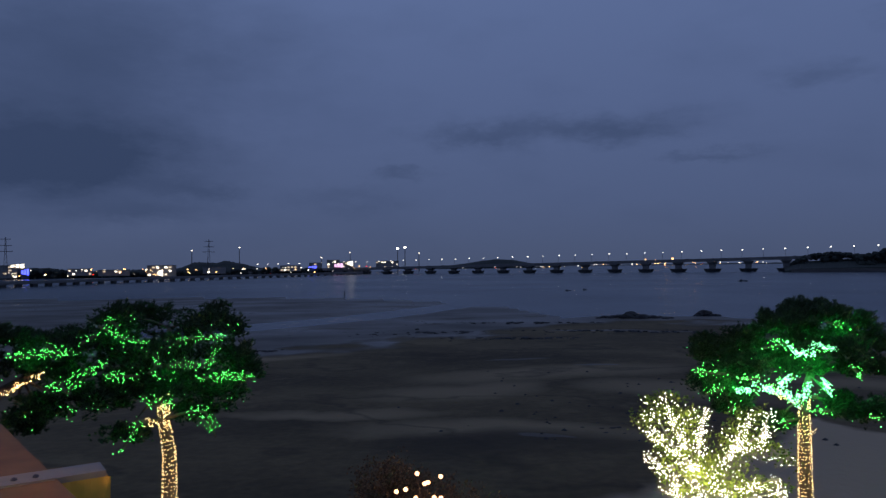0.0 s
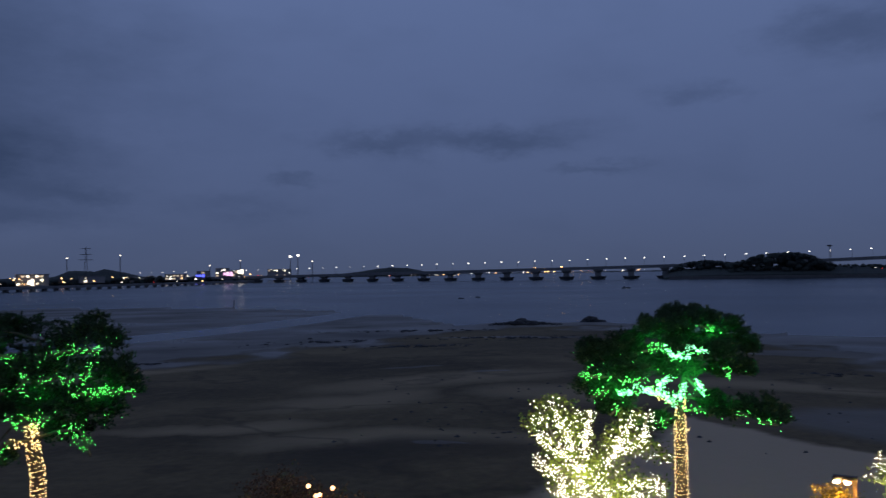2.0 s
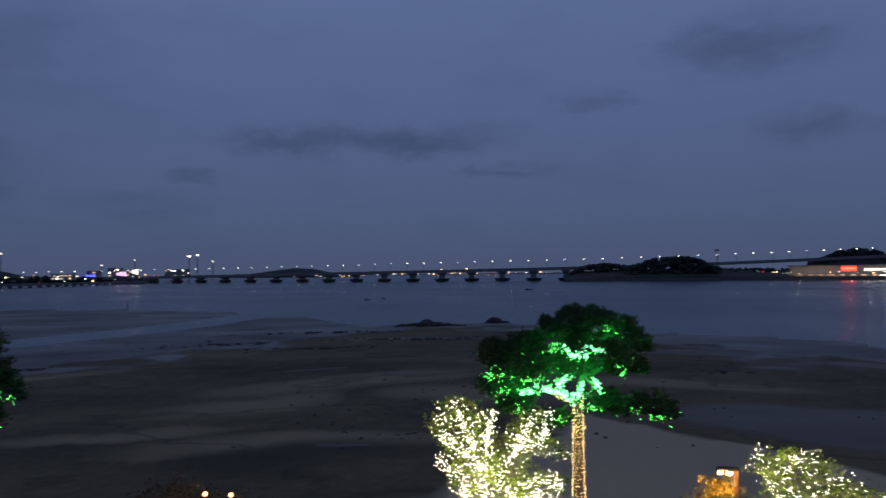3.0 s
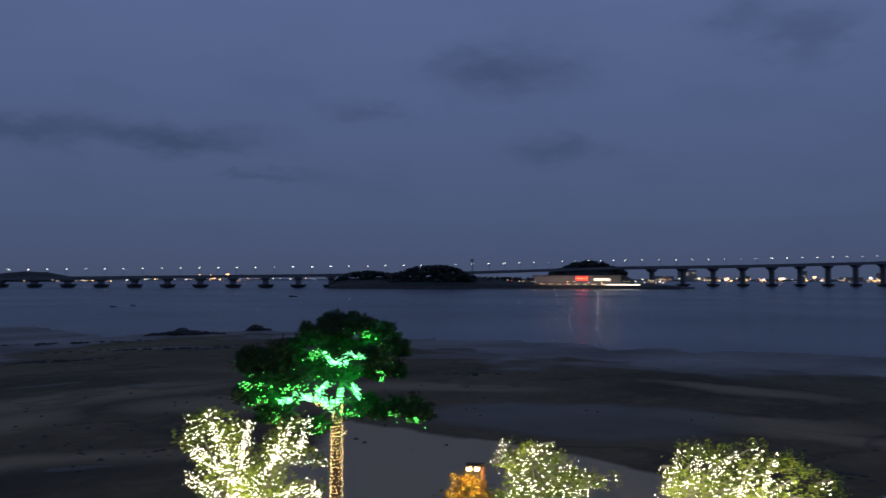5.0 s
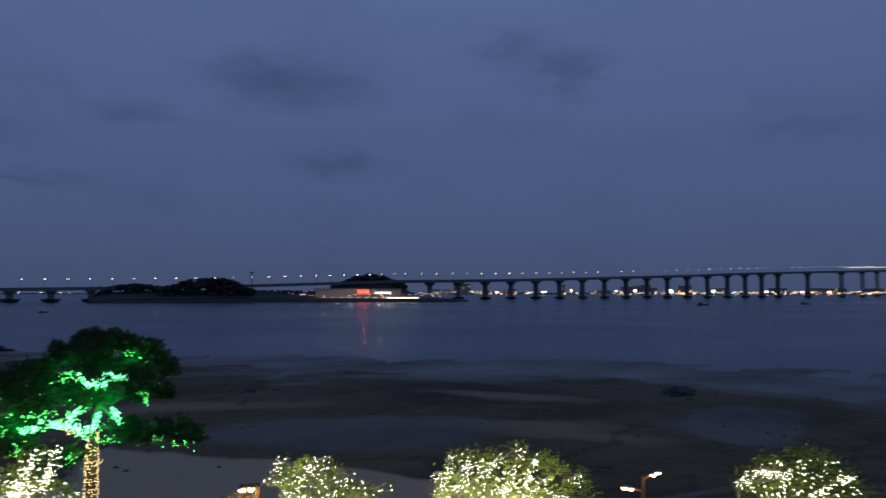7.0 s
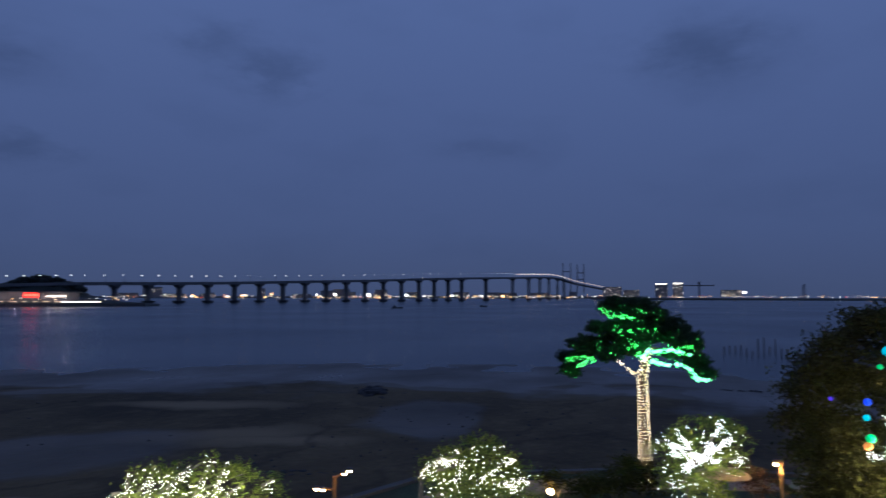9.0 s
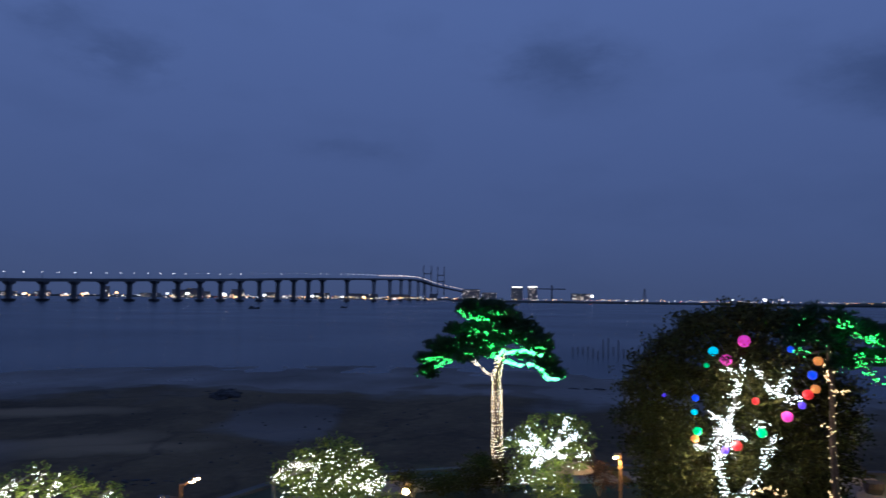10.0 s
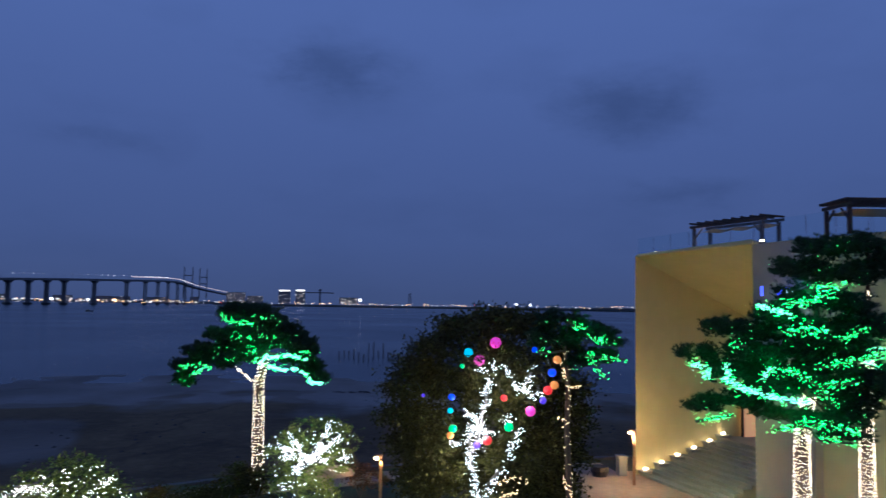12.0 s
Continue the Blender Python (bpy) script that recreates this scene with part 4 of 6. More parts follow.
for k_, (az_, d_, l_) in enumerate([(17.4, 440, 5), (4.7, 300, 2.6), (6.0, 310, 2.2), (65.8, 640, 11), (72.6, 740, 9)]):
    boat(az_, d_, l_, k_)
stakes = thing("fishing_stakes", "line of thin dark fishing stakes standing in shallows", "stakes")
rnd = random.Random(9)
for k_ in range(26):
    az_ = 90.5 + 9.5 * k_ / 25
    x_, y_, _ = polar(az_, 150 + 6 * math.sin(k_), SEA)
    h_ = (3.2 if k_ in (6, 7, 9, 14) else 1.6) * rnd.uniform(0.7, 1.1)
    put("stake", Geo().tube([(x_, y_, SEA - 1), (x_ + rnd.uniform(-0.2, 0.2), y_, SEA + h_)], 0.1, 5), timber, stakes)
for az_ in (-12.8,):
    t_ = thing("marker_post", "thin dark marker post in the shallows", "post", polar(az_, 260, SEA), 0)
    put("pole", Geo().tube([(0, 0, -1), (0.2, 0, 2.4)], 0.16, 5), timber, t_)

# ---------------------------------------------------------------- trees


def needle_tufts(pads, rnd, density, length):
    """Fine needles in tight tufts that build up lumpy flattened pads, thick above and thin below."""
    vs, fs = [], []
    for u, z, ru, rz in pads:
        ru, rz = ru * 1.0, rz * 1.12
        depth = max(0.5, min(ru, 1.4))
        v0 = rnd.uniform(-0.25, 0.3) * depth
        lumps = [(rnd.uniform(0, 6.28), rnd.uniform(0.25, 0.85)) for _ in range(5 + int(4 * ru))]
        for _ in range(int(density / 7.5 * (ru * depth + ru * rz + 0.2))):
            a, k = rnd.choice(lumps)
            cx, cy = k * math.cos(a), k * math.sin(a)
            lump = 0.5 - 0.18 * k
            d = Vector((rnd.gauss(0, 1), rnd.gauss(0, 1), abs(rnd.gauss(0, 1)) - 0.6)).normalized()
            q = rnd.random() ** 0.4
            spray = Vector((u + ru * (cx + lump * d.x * q), v0 + depth * (cy + lump * d.y * q), z + rz * (0.1 - 0.35 * k * k + 0.85 * d.z * q)))
            out = Vector((0.7 * d.x, 0.7 * d.y, 0.55 + 0.3 * d.z)).normalized()
            size = rnd.uniform(0.06, 0.13)
            for _ in range(11):
                c = spray + Vector((rnd.gauss(0, size), rnd.gauss(0, size), rnd.gauss(0, size * 0.5)))
                for _ in range(8):
                    n_dir = (out + Vector((rnd.gauss(0, 0.6), rnd.gauss(0, 0.6), rnd.gauss(0, 0.4)))).normalized()
                    side = n_dir.orthogonal().normalized() * length * 0.1
                    n = len(vs)
                    tip = c + n_dir * length * rnd.uniform(0.6, 1.2)
                    vs += [tuple(c - side), tuple(c + side), tuple(tip)]
                    fs.append((n, n + 1, n + 2))
    return vs, fs


def leaf_cloud(pads, rnd, density, size):
    """Small folded leaves in ragged clumps through rounded masses with gaps."""
    vs, fs = [], []
    for u, z, ru, rz in pads:
        ru, rz = ru * 0.87, rz * 0.87
        depth = max(0.5, min(1.25 * ru, 2.6))
        v0 = rnd.uniform(-0.3, 0.3) * depth
        for _ in range(int(density / 14 * (ru * rz + ru * depth * 0.5))):
            d = Vector((rnd.gauss(0, 1), rnd.gauss(0, 1), rnd.gauss(0, 1))).normalized()
            k = rnd.random() ** 0.38 * (1 + 0.35 * noise.noise(d * 2.4 + Vector((u, z, 0))))
            mid = Vector((u + ru * d.x * k, v0 + depth * d.y * k, z + rz * d.z * k))
            cl = size * rnd.uniform(1.2, 2.6)
            for _ in range(14):
                p0 = mid + Vector((rnd.gauss(0, cl), rnd.gauss(0, cl), rnd.gauss(0, cl * 0.5)))
                for _ in range(3):
                    a = (d * 0.7 + Vector((rnd.gauss(0, 0.9), rnd.gauss(0, 0.9), rnd.gauss(0, 0.7)))).normalized()
                    s = size * rnd.uniform(0.6, 1.3)
                    b = a.orthogonal().normalized() * s * 0.32
                    p = p0 + Vector((rnd.gauss(0, 1), rnd.gauss(0, 1), rnd.gauss(0, 1))) * size * 0.6
                    n = len(vs)
                    vs += [tuple(p), tuple(p + a * s * 0.5 + b), tuple(p + a * s), tuple(p + a * s * 0.5 - b)]
                    fs.append((n, n + 1, n + 2, n + 3))
    return vs, fs


def string_glow(parent, places, color, watts):
    """Soft point lamps for the light that whole strings of bulbs give their foliage."""
    for u, v, z in places:
        lamp = bpy.data.lights.new("string_glow", "POINT")
        lamp.color, lamp.energy, lamp.shadow_soft_size = color, watts, 0.25
        ob = new("string_glow", lamp)
        ob.parent = parent
        ob.location = (u, v, z)


def beads_along(g, line, rnd, per_m, spread, r, front):
    """Small bulbs wound along a limb, set towards the camera to stay in sight."""
    for (u0, z0), (u1, z1) in zip(line, line[1:]):
        for _ in range(max(2, int(per_m * math.hypot(u1 - u0, z1 - z0)))):
            t = rnd.random()
            if noise.noise((u0 * 3 + t * 5, z0 * 3, 1.7)) < -0.2:
                continue
            g.bead((u0 + (u1 - u0) * t + rnd.gauss(0, spread), front + rnd.gauss(0, 0.25), z0 + (z1 - z0) * t + rnd.gauss(0, spread * 0.8)), r * rnd.choice((0.55, 0.75, 0.95, 1.4)))


def pine(label, az, d, trunk, girth, pads, green, warm, seed, wound=True, per_m=34, trunk_mat=None, density=520, spread=0.085, bulb=1.0, watts=8, hot=0, pitch=0.10, gap=5.2, front=-0.55, loose=7):
    rnd = random.Random(seed)
    # about one pixel at this distance, so bulbs suit the camera
    pixel_r = 0.00078 * d
    top = thing("pine_tree", label, "tree", polar(az, d), facing(az))
    pts = [(trunk[0][0], 0, 0)] + [(u, 0, z) for u, z in trunk]
    rad = [girth * (1 - 0.62 * i / (len(pts) - 1)) for i in range(len(pts))]
    put("trunk", Geo().tube(pts, rad, 10), bark, top, smooth=True)
    for u, z, ru, rz in pads:
        axis = pts[-2][0]
        inner = [(pu, 0.15, pz - prz * 0.1) for pu, pz, pru, prz in pads if abs(pu - axis) < abs(u - axis) - 0.2]
        start = min(pts[min(4, len(pts) - 2):] + inner, key=lambda p: math.hypot(p[0] - u, 1.4 * (p[2] - z)))
        mid = ((start[0] + u) / 2, rnd.uniform(0.05, 0.3), (start[2] + z) / 2 + 0.06)
        put("limb", Geo().tube([start, mid, (u, 0.15, z)], [girth * 0.24, girth * 0.16, girth * 0.07], 6), bark, top)
    vs, fs = needle_tufts(pads, rnd, density, 0.10 + 0.0016 * d)
    quick_mesh("crown", vs, fs, needles, top, "stuff", "dense dark green needle pads")
    if green:
        g = Geo()
        gm = Geo()
        for n_, line in enumerate(green):
            stem = min(pts[2:], key=lambda p: math.hypot(p[0] - line[0][0], p[2] - line[0][1]))
            bough = [(u, front + 0.1, z - 0.03) for u, z in line]
            if math.hypot(stem[0] - line[0][0], stem[2] - line[0][1]) < 0.8:
                bough = [stem] + bough
            put("bough", Geo().tube(bough, [0.05 - 0.02 * i / len(bough) for i in range(len(bough))], 6), bark, top)
            beads_along(g, line, rnd, per_m * 0.8, spread * (1.2 if n_ < hot else 1.0), 0.6 * pixel_r * bulb, front)
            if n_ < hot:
                beads_along(gm, line, rnd, min(140, per_m * 2.2), spread * 0.5, 0.85 * pixel_r, front - 0.05)
        if gm.v:
            put("mint_light_string", gm, g_mint, top, "densely wound pale mint bulbs", kind="stuff")
        for u, z, ru, rz in pads:
            for _ in range(int(loose * ru)):
                g.bead((u + rnd.uniform(-0.9, 0.9) * ru, front + rnd.gauss(0, 0.3), z + rnd.uniform(-0.8, 0.3) * rz), pixel_r * 0.42)
        put("green_light_string", g, g_green, top, "strings of glowing green bulbs", kind="stuff")
        mids = [line[len(line) // 2] for line in green]
        string_glow(top, [(u, front + 0.15, z) for u, z in (mids[:hot] + mids[hot::4])], (0.02, 1.0, 0.16), watts * 1.15)
    g = Geo()
    for line in warm:
        beads_along(g, line, rnd, per_m * 0.8, 0.04, 0.6 * pixel_r, front * 0.6)
    if wound:
        lo, hi = 0.3, trunk[3][1] if len(trunk) > 4 else trunk[1][1]
        turn_, z = 0.0, lo
        while z < hi:
            k = next((i for i in range(len(pts) - 1) if pts[i][2] <= z <= pts[i + 1][2]), len(pts) - 2)
            t = (z - pts[k][2]) / max(0.01, pts[k + 1][2] - pts[k][2])
            u = pts[k][0] + (pts[k + 1][0] - pts[k][0]) * t
            r = rad[k] + (rad[k + 1] - rad[k]) * t + 0.03
            g.bead((u + r * math.cos(turn_), r * math.sin(turn_), z + rnd.gauss(0, 0.02)), 0.66 * pixel_r * rnd.uniform(0.6, 1.2))
            turn_ += pixel_r * gap * rnd.uniform(0.45, 1.55) / r
            z += (pitch + 0.0012 * d) * (gap * pixel_r / r) / (2 * math.pi)
    if g.v:
        put("warm_light_string", g, trunk_mat or g_warm, top, "warm white bulbs wound round the trunk", kind="stuff")
    return top


def broadleaf(name, label, az, d, pads, lit, seed, leaf_mat, bulbs, per_m, scatter=0, density=260, size=0.09, dark_from=99.0, girth=0.12, watts=45, front=-0.45, loose=0.085):
    rnd = random.Random(seed)
    # bulb size follows distance to fit the camera's view
    pixel_r = 0.00078 * d
    top = thing(name, label, "tree", polar(az, d), facing(az))
    root = (lit[0][0][0], 0, 0)
    low = min(lit[0], key=lambda p: p[1])
    put("trunk", Geo().tube([root, (low[0], 0, max(0.8, low[1] * 0.6)), (low[0], 0, max(1.2, low[1]))], [girth, girth * 0.85, girth * 0.7], 8), bark_pale, top, smooth=True)
    for line in lit:
        # limbs bend forward with their bulbs so the camera sees them
        pts = [(u, (front + 0.4) * min(1, max(0, (z - 0.5) / 3)) + rnd.uniform(-0.1, 0.1), z) for u, z in line]
        put("limb", Geo().tube(pts, [min(girth * 0.55, 0.1) * (1 - 0.55 * i / (len(pts) - 1)) for i in range(len(pts))], 6), bark_pale, top)
    for u, z, ru, rz in pads[::2]:
        put("limb", Geo().tube([(low[0] * 0.7, 0, max(1.0, low[1])), ((u + low[0]) / 2, 0.1, (z + low[1]) / 2), (u, 0.1, z)], [girth * 0.5, girth * 0.35, girth * 0.12], 6), bark_pale, top)
    vs, fs = leaf_cloud(pads, rnd, density, size)
    quick_mesh("crown", vs, fs, leaf_mat, top, "stuff", "loose leafy crown with gaps")
    g = Geo()
    for line in lit:
        beads_along(g, line, rnd, per_m * 1.25, loose, 0.54 * pixel_r, front)
    for u, z, ru, rz in pads:
        if u > dark_from:
            continue
        depth = max(0.5, min(1.25 * ru, 2.6))
        for _ in range(int(scatter * ru * rz)):
            a, k = rnd.uniform(0, 2 * math.pi), rnd.random() ** 0.6
            g.bead((u + 0.95 * ru * k * math.cos(a), -depth * rnd.uniform(0.2, 0.9), z + 0.95 * rz * k * math.sin(a)), 0.6 * pixel_r * rnd.uniform(0.45, 1.5))
    put("light_string", g, bulbs, top, "glowing white bulbs along the branches", kind="stuff")
    mids = [line[len(line) // 2] for line in lit]
    string_glow(top, [(u, front - 0.7, z) for u, z in mids[::2]], (1.0, 0.93, 0.66), watts)
    return top


pine("tall pine with green-lit crown and warm-lit trunk", 21.02, 25, [
        (-0.03, 2.54), (-0.03, 4.27), (-0.03, 5.23), (0.0, 5.84), (0.15, 6.55), (0.29, 7.43),
    ], 0.205, [
        (0.4, 8.35, 1.23, 0.48), (-0.54, 8.03, 0.84, 0.49), (1.3, 8.18, 0.48, 0.43), (0.71, 7.52, 1.46, 0.48), (1.84, 7.54, 0.44, 0.56), (1.51, 6.85, 0.64, 0.39),
        (-2.65, 7.19, 0.76, 0.59), (-1.76, 7.39, 0.87, 0.58), (-2.22, 6.7, 0.97, 0.5), (-2.85, 6.18, 0.45, 0.41), (-2.23, 6.07, 0.7, 0.41), (-0.9, 6.96, 1.02, 0.4),
        (0.03, 6.81, 0.83, 0.31), (-2.25, 5.35, 0.49, 0.41), (-1.89, 5.72, 0.44, 0.31), (-0.82, 5.01, 0.59, 0.31), (0.91, 5.7, 0.49, 0.39), (1.43, 5.5, 0.44, 0.32),
        (2.19, 5.66, 0.67, 0.42), (2.8, 5.42, 0.46, 0.36),
    ], [
        [(-0.17, 5.79), (-0.58, 6.08), (-1.52, 6.32)],
        [(-1.18, 6.11), (-1.92, 6.08)],
        [(-0.33, 5.92), (-0.66, 6.35), (-0.27, 6.64)],
        [(0.01, 5.93), (0.12, 6.46)],
        [(-0.2, 6.01), (0.34, 6.07)],
        [(0.67, 6.13), (0.48, 6.6)],
        [(-0.5, 7.59), (-0.13, 7.24), (0.21, 7.56), (0.87, 7.44)],
        [(-0.09, 7.29), (0.29, 7.29)],
        [(-1.15, 7.4), (-0.55, 7.54)],
        [(-0.0, 5.58), (0.66, 5.65)],
        [(1.67, 5.6), (1.95, 5.52)],
        [(1.19, 7.01), (1.5, 6.67)],
        [(-3.07, 6.59), (-2.13, 6.57)],
        [(-1.93, 5.59), (-2.16, 5.35)],
        [(-0.73, 5.18), (-0.39, 5.17)],
        [(-1.83, 6.44), (-1.08, 6.51)],
        [(0.56, 8.26), (1.05, 8.09)],
        [(-2.77, 5.91), (-2.23, 6.16)],
        [(2.2, 5.36), (2.75, 5.28)],
    ], [
        [(-0.29, 5.7), (-0.88, 6.07)],
        [(-0.23, 4.78), (0.31, 4.94)],
    ], 101, per_m=70, hot=8, watts=24, gap=5.2, pitch=0.08, front=-0.85, density=760, loose=4)
pine("pine with scattered green bulbs and warm-lit trunk", -25.78, 22, [
        (0.11, 3.54), (0.12, 4.84), (-0.03, 5.81), (-0.03, 6.6), (0.05, 7.55), (0.13, 8.34),
    ], 0.19, [
        (-0.75, 8.66, 1.19, 0.47), (1.04, 8.5, 0.98, 0.55), (1.67, 8.31, 0.45, 0.36), (-1.47, 8.1, 0.79, 0.54), (-0.02, 7.71, 1.69, 0.72), (1.66, 7.46, 0.8, 0.52),
        (2.17, 7.1, 0.42, 0.36), (0.58, 6.71, 1.4, 0.56), (-0.9, 6.82, 1.03, 0.55), (1.5, 6.49, 0.6, 0.52), (-1.05, 5.46, 0.58, 0.28), (0.8, 6.02, 0.56, 0.39),
        (-1.48, 6.39, 0.57, 0.4),
    ], [
        [(-1.61, 8.57), (-1.04, 8.23), (-0.43, 8.05)],
        [(-1.4, 8.72), (-1.11, 8.52)],
        [(0.13, 8.02), (0.73, 8.15), (1.51, 8.09)],
        [(0.13, 7.38), (0.58, 7.52), (0.88, 7.34)],
        [(-0.39, 7.26), (0.13, 7.06)],
        [(1.66, 7.13), (1.19, 6.83)],
        [(1.04, 7.33), (1.35, 7.8)],
        [(-0.54, 6.64), (0.27, 6.42)],
        [(-0.4, 6.39), (0.12, 6.46)],
        [(0.57, 6.15), (1.03, 6.12), (1.31, 5.4)],
        [(-0.62, 5.98), (-1.12, 5.2)],
        [(-1.47, 7.25), (-0.61, 7.19)],
        [(0.88, 7.02), (1.66, 7.05), (2.3, 6.92)],
        [(-0.97, 8.0), (-0.32, 7.8), (-0.02, 7.47)],
        [(-2.03, 8.12), (-1.61, 8.34)],
    ], [
        [(-0.47, 5.92), (0.15, 5.71)],
        [(-0.1, 6.6), (0.05, 5.88)],
    ], 102, per_m=115, watts=6, front=-0.9, loose=6, bulb=0.68, gap=5.2, pitch=0.08)
pine("leaning pine with green bulbs in its crown", -37.36, 24, [
        (-0.26, 3.78), (0.0, 5.63), (0.54, 6.66), (1.09, 6.93), (1.65, 7.36),
    ], 0.2, [
        (0.95, 8.03, 0.71, 0.4), (1.73, 7.93, 0.97, 0.46), (2.09, 7.16, 0.75, 0.59), (1.09, 7.33, 0.71, 0.48), (1.37, 6.09, 0.87, 0.65), (0.13, 8.12, 0.82, 0.55),
        (2.39, 6.31, 0.61, 0.5), (0.81, 5.68, 0.71, 0.4), (-0.13, 7.35, 0.81, 0.62),
    ], [
        [(0.67, 7.68), (1.37, 7.68), (2.69, 7.75)],
        [(1.65, 7.94), (2.02, 7.63)],
        [(2.09, 6.59), (3.31, 7.54)],
        [(2.19, 6.33), (2.19, 5.87)],
        [(2.92, 7.26), (3.31, 7.57)],
        [(1.58, 6.72), (2.54, 7.12)],
    ], [
        [(0.13, 6.39), (0.74, 6.72), (1.58, 7.13)],
    ], 103, per_m=115, wound=False, watts=6, front=-0.9, loose=6, bulb=0.68)
pine("slender pine with flat crown above the promenade", 84.72, 40, [
        (0.03, -0.44), (-0.02, 2.87), (-0.06, 5.8), (0.19, 7.35), (0.01, 8.4), (-0.39, 9.32),
    ], 0.32, [
        (-0.89, 9.46, 1.35, 0.57), (0.11, 9.16, 1.21, 0.6), (1.4, 8.38, 1.11, 0.59), (-1.87, 8.24, 1.21, 0.54), (-0.45, 8.44, 1.56, 0.57), (0.62, 8.06, 1.49, 0.54),
        (1.84, 7.82, 1.11, 0.54), (-2.99, 7.42, 0.96, 0.48), (-2.27, 7.01, 1.35, 0.51), (-3.54, 6.64, 0.82, 0.45), (-3.95, 5.96, 0.64, 0.42), (-1.29, 7.58, 1.35, 0.48),
        (-0.3, 7.74, 1.21, 0.45), (2.27, 7.34, 0.88, 0.54), (1.99, 6.92, 1.14, 0.37), (2.7, 6.5, 0.68, 0.53), (3.02, 6.04, 0.65, 0.34), (-0.85, 7.02, 1.02, 0.31),
    ], [
        [(0.42, 7.14), (1.41, 7.29), (2.27, 7.02)],
        [(0.29, 6.71), (1.14, 6.51), (1.99, 6.59)],
        [(1.99, 6.45), (2.35, 6.25), (2.56, 5.83), (3.13, 5.83)],
        [(-0.07, 6.85), (0.31, 7.28)],
        [(-2.03, 9.44), (-1.81, 9.02), (-1.09, 8.96), (-0.45, 8.82)],
        [(-0.46, 9.25), (0.4, 9.19)],
        [(-1.23, 8.18), (-0.44, 8.14)],
        [(-0.16, 8.26), (0.84, 8.2)],
        [(-0.31, 8.68), (-0.09, 8.33)],
        [(-3.82, 6.67), (-3.19, 6.88), (-2.41, 6.68)],
        [(-3.39, 6.25), (-2.83, 6.61)],
        [(-1.84, 6.97), (-1.35, 7.12)],
        [(-0.65, 7.41), (-0.22, 7.48)],
        [(-0.43, 6.92), (-0.15, 7.2)],
        [(1.98, 7.51), (2.48, 7.4)],
    ], [
        [(-1.34, 6.7), (-0.84, 6.28), (-0.41, 5.93)],
        [(-0.2, 5.94), (0.14, 6.92)],
    ], 104, per_m=64, watts=12, hot=4, pitch=0.1, gap=5.2, trunk_mat=g_pale, front=-0.9, density=620)
pine("pine with green-lit branches behind a leafy tree", 108.30, 30.5, [
        (0.01, 2.34), (-0.09, 5.04), (-0.05, 6.86), (-0.17, 8.24), (-0.06, 9.4),
    ], 0.15, [
        (-0.29, 9.51, 0.92, 0.46), (0.86, 9.07, 0.9, 0.41), (1.53, 8.63, 0.63, 0.34), (1.08, 8.04, 0.9, 0.34), (-0.63, 8.69, 1.03, 0.58), (0.4, 7.79, 0.68, 0.34),
        (1.54, 8.97, 0.56, 0.27),
    ], [
        [(0.63, 8.95), (1.31, 8.62), (1.2, 8.96)],
        [(0.63, 8.15), (1.42, 8.05), (2.16, 8.03)],
        [(0.86, 7.92), (1.13, 7.59), (1.42, 7.21)],
        [(-0.86, 8.17), (-1.2, 8.21)],
        [(0.17, 9.29), (0.74, 9.18)],
    ], [
        [(-0.28, 7.77), (-0.16, 6.86), (0.41, 6.83)],
        [(-0.5, 5.7), (-0.04, 5.38)],
        [(-2.95, 2.87), (-2.21, 3.16), (-1.63, 3.01)],
        [(-2.78, 2.35), (-1.86, 2.68)],
        [(-0.27, 3.22), (0.19, 2.47)],
    ], 105, per_m=60, pitch=0.3, gap=13, front=-0.9)
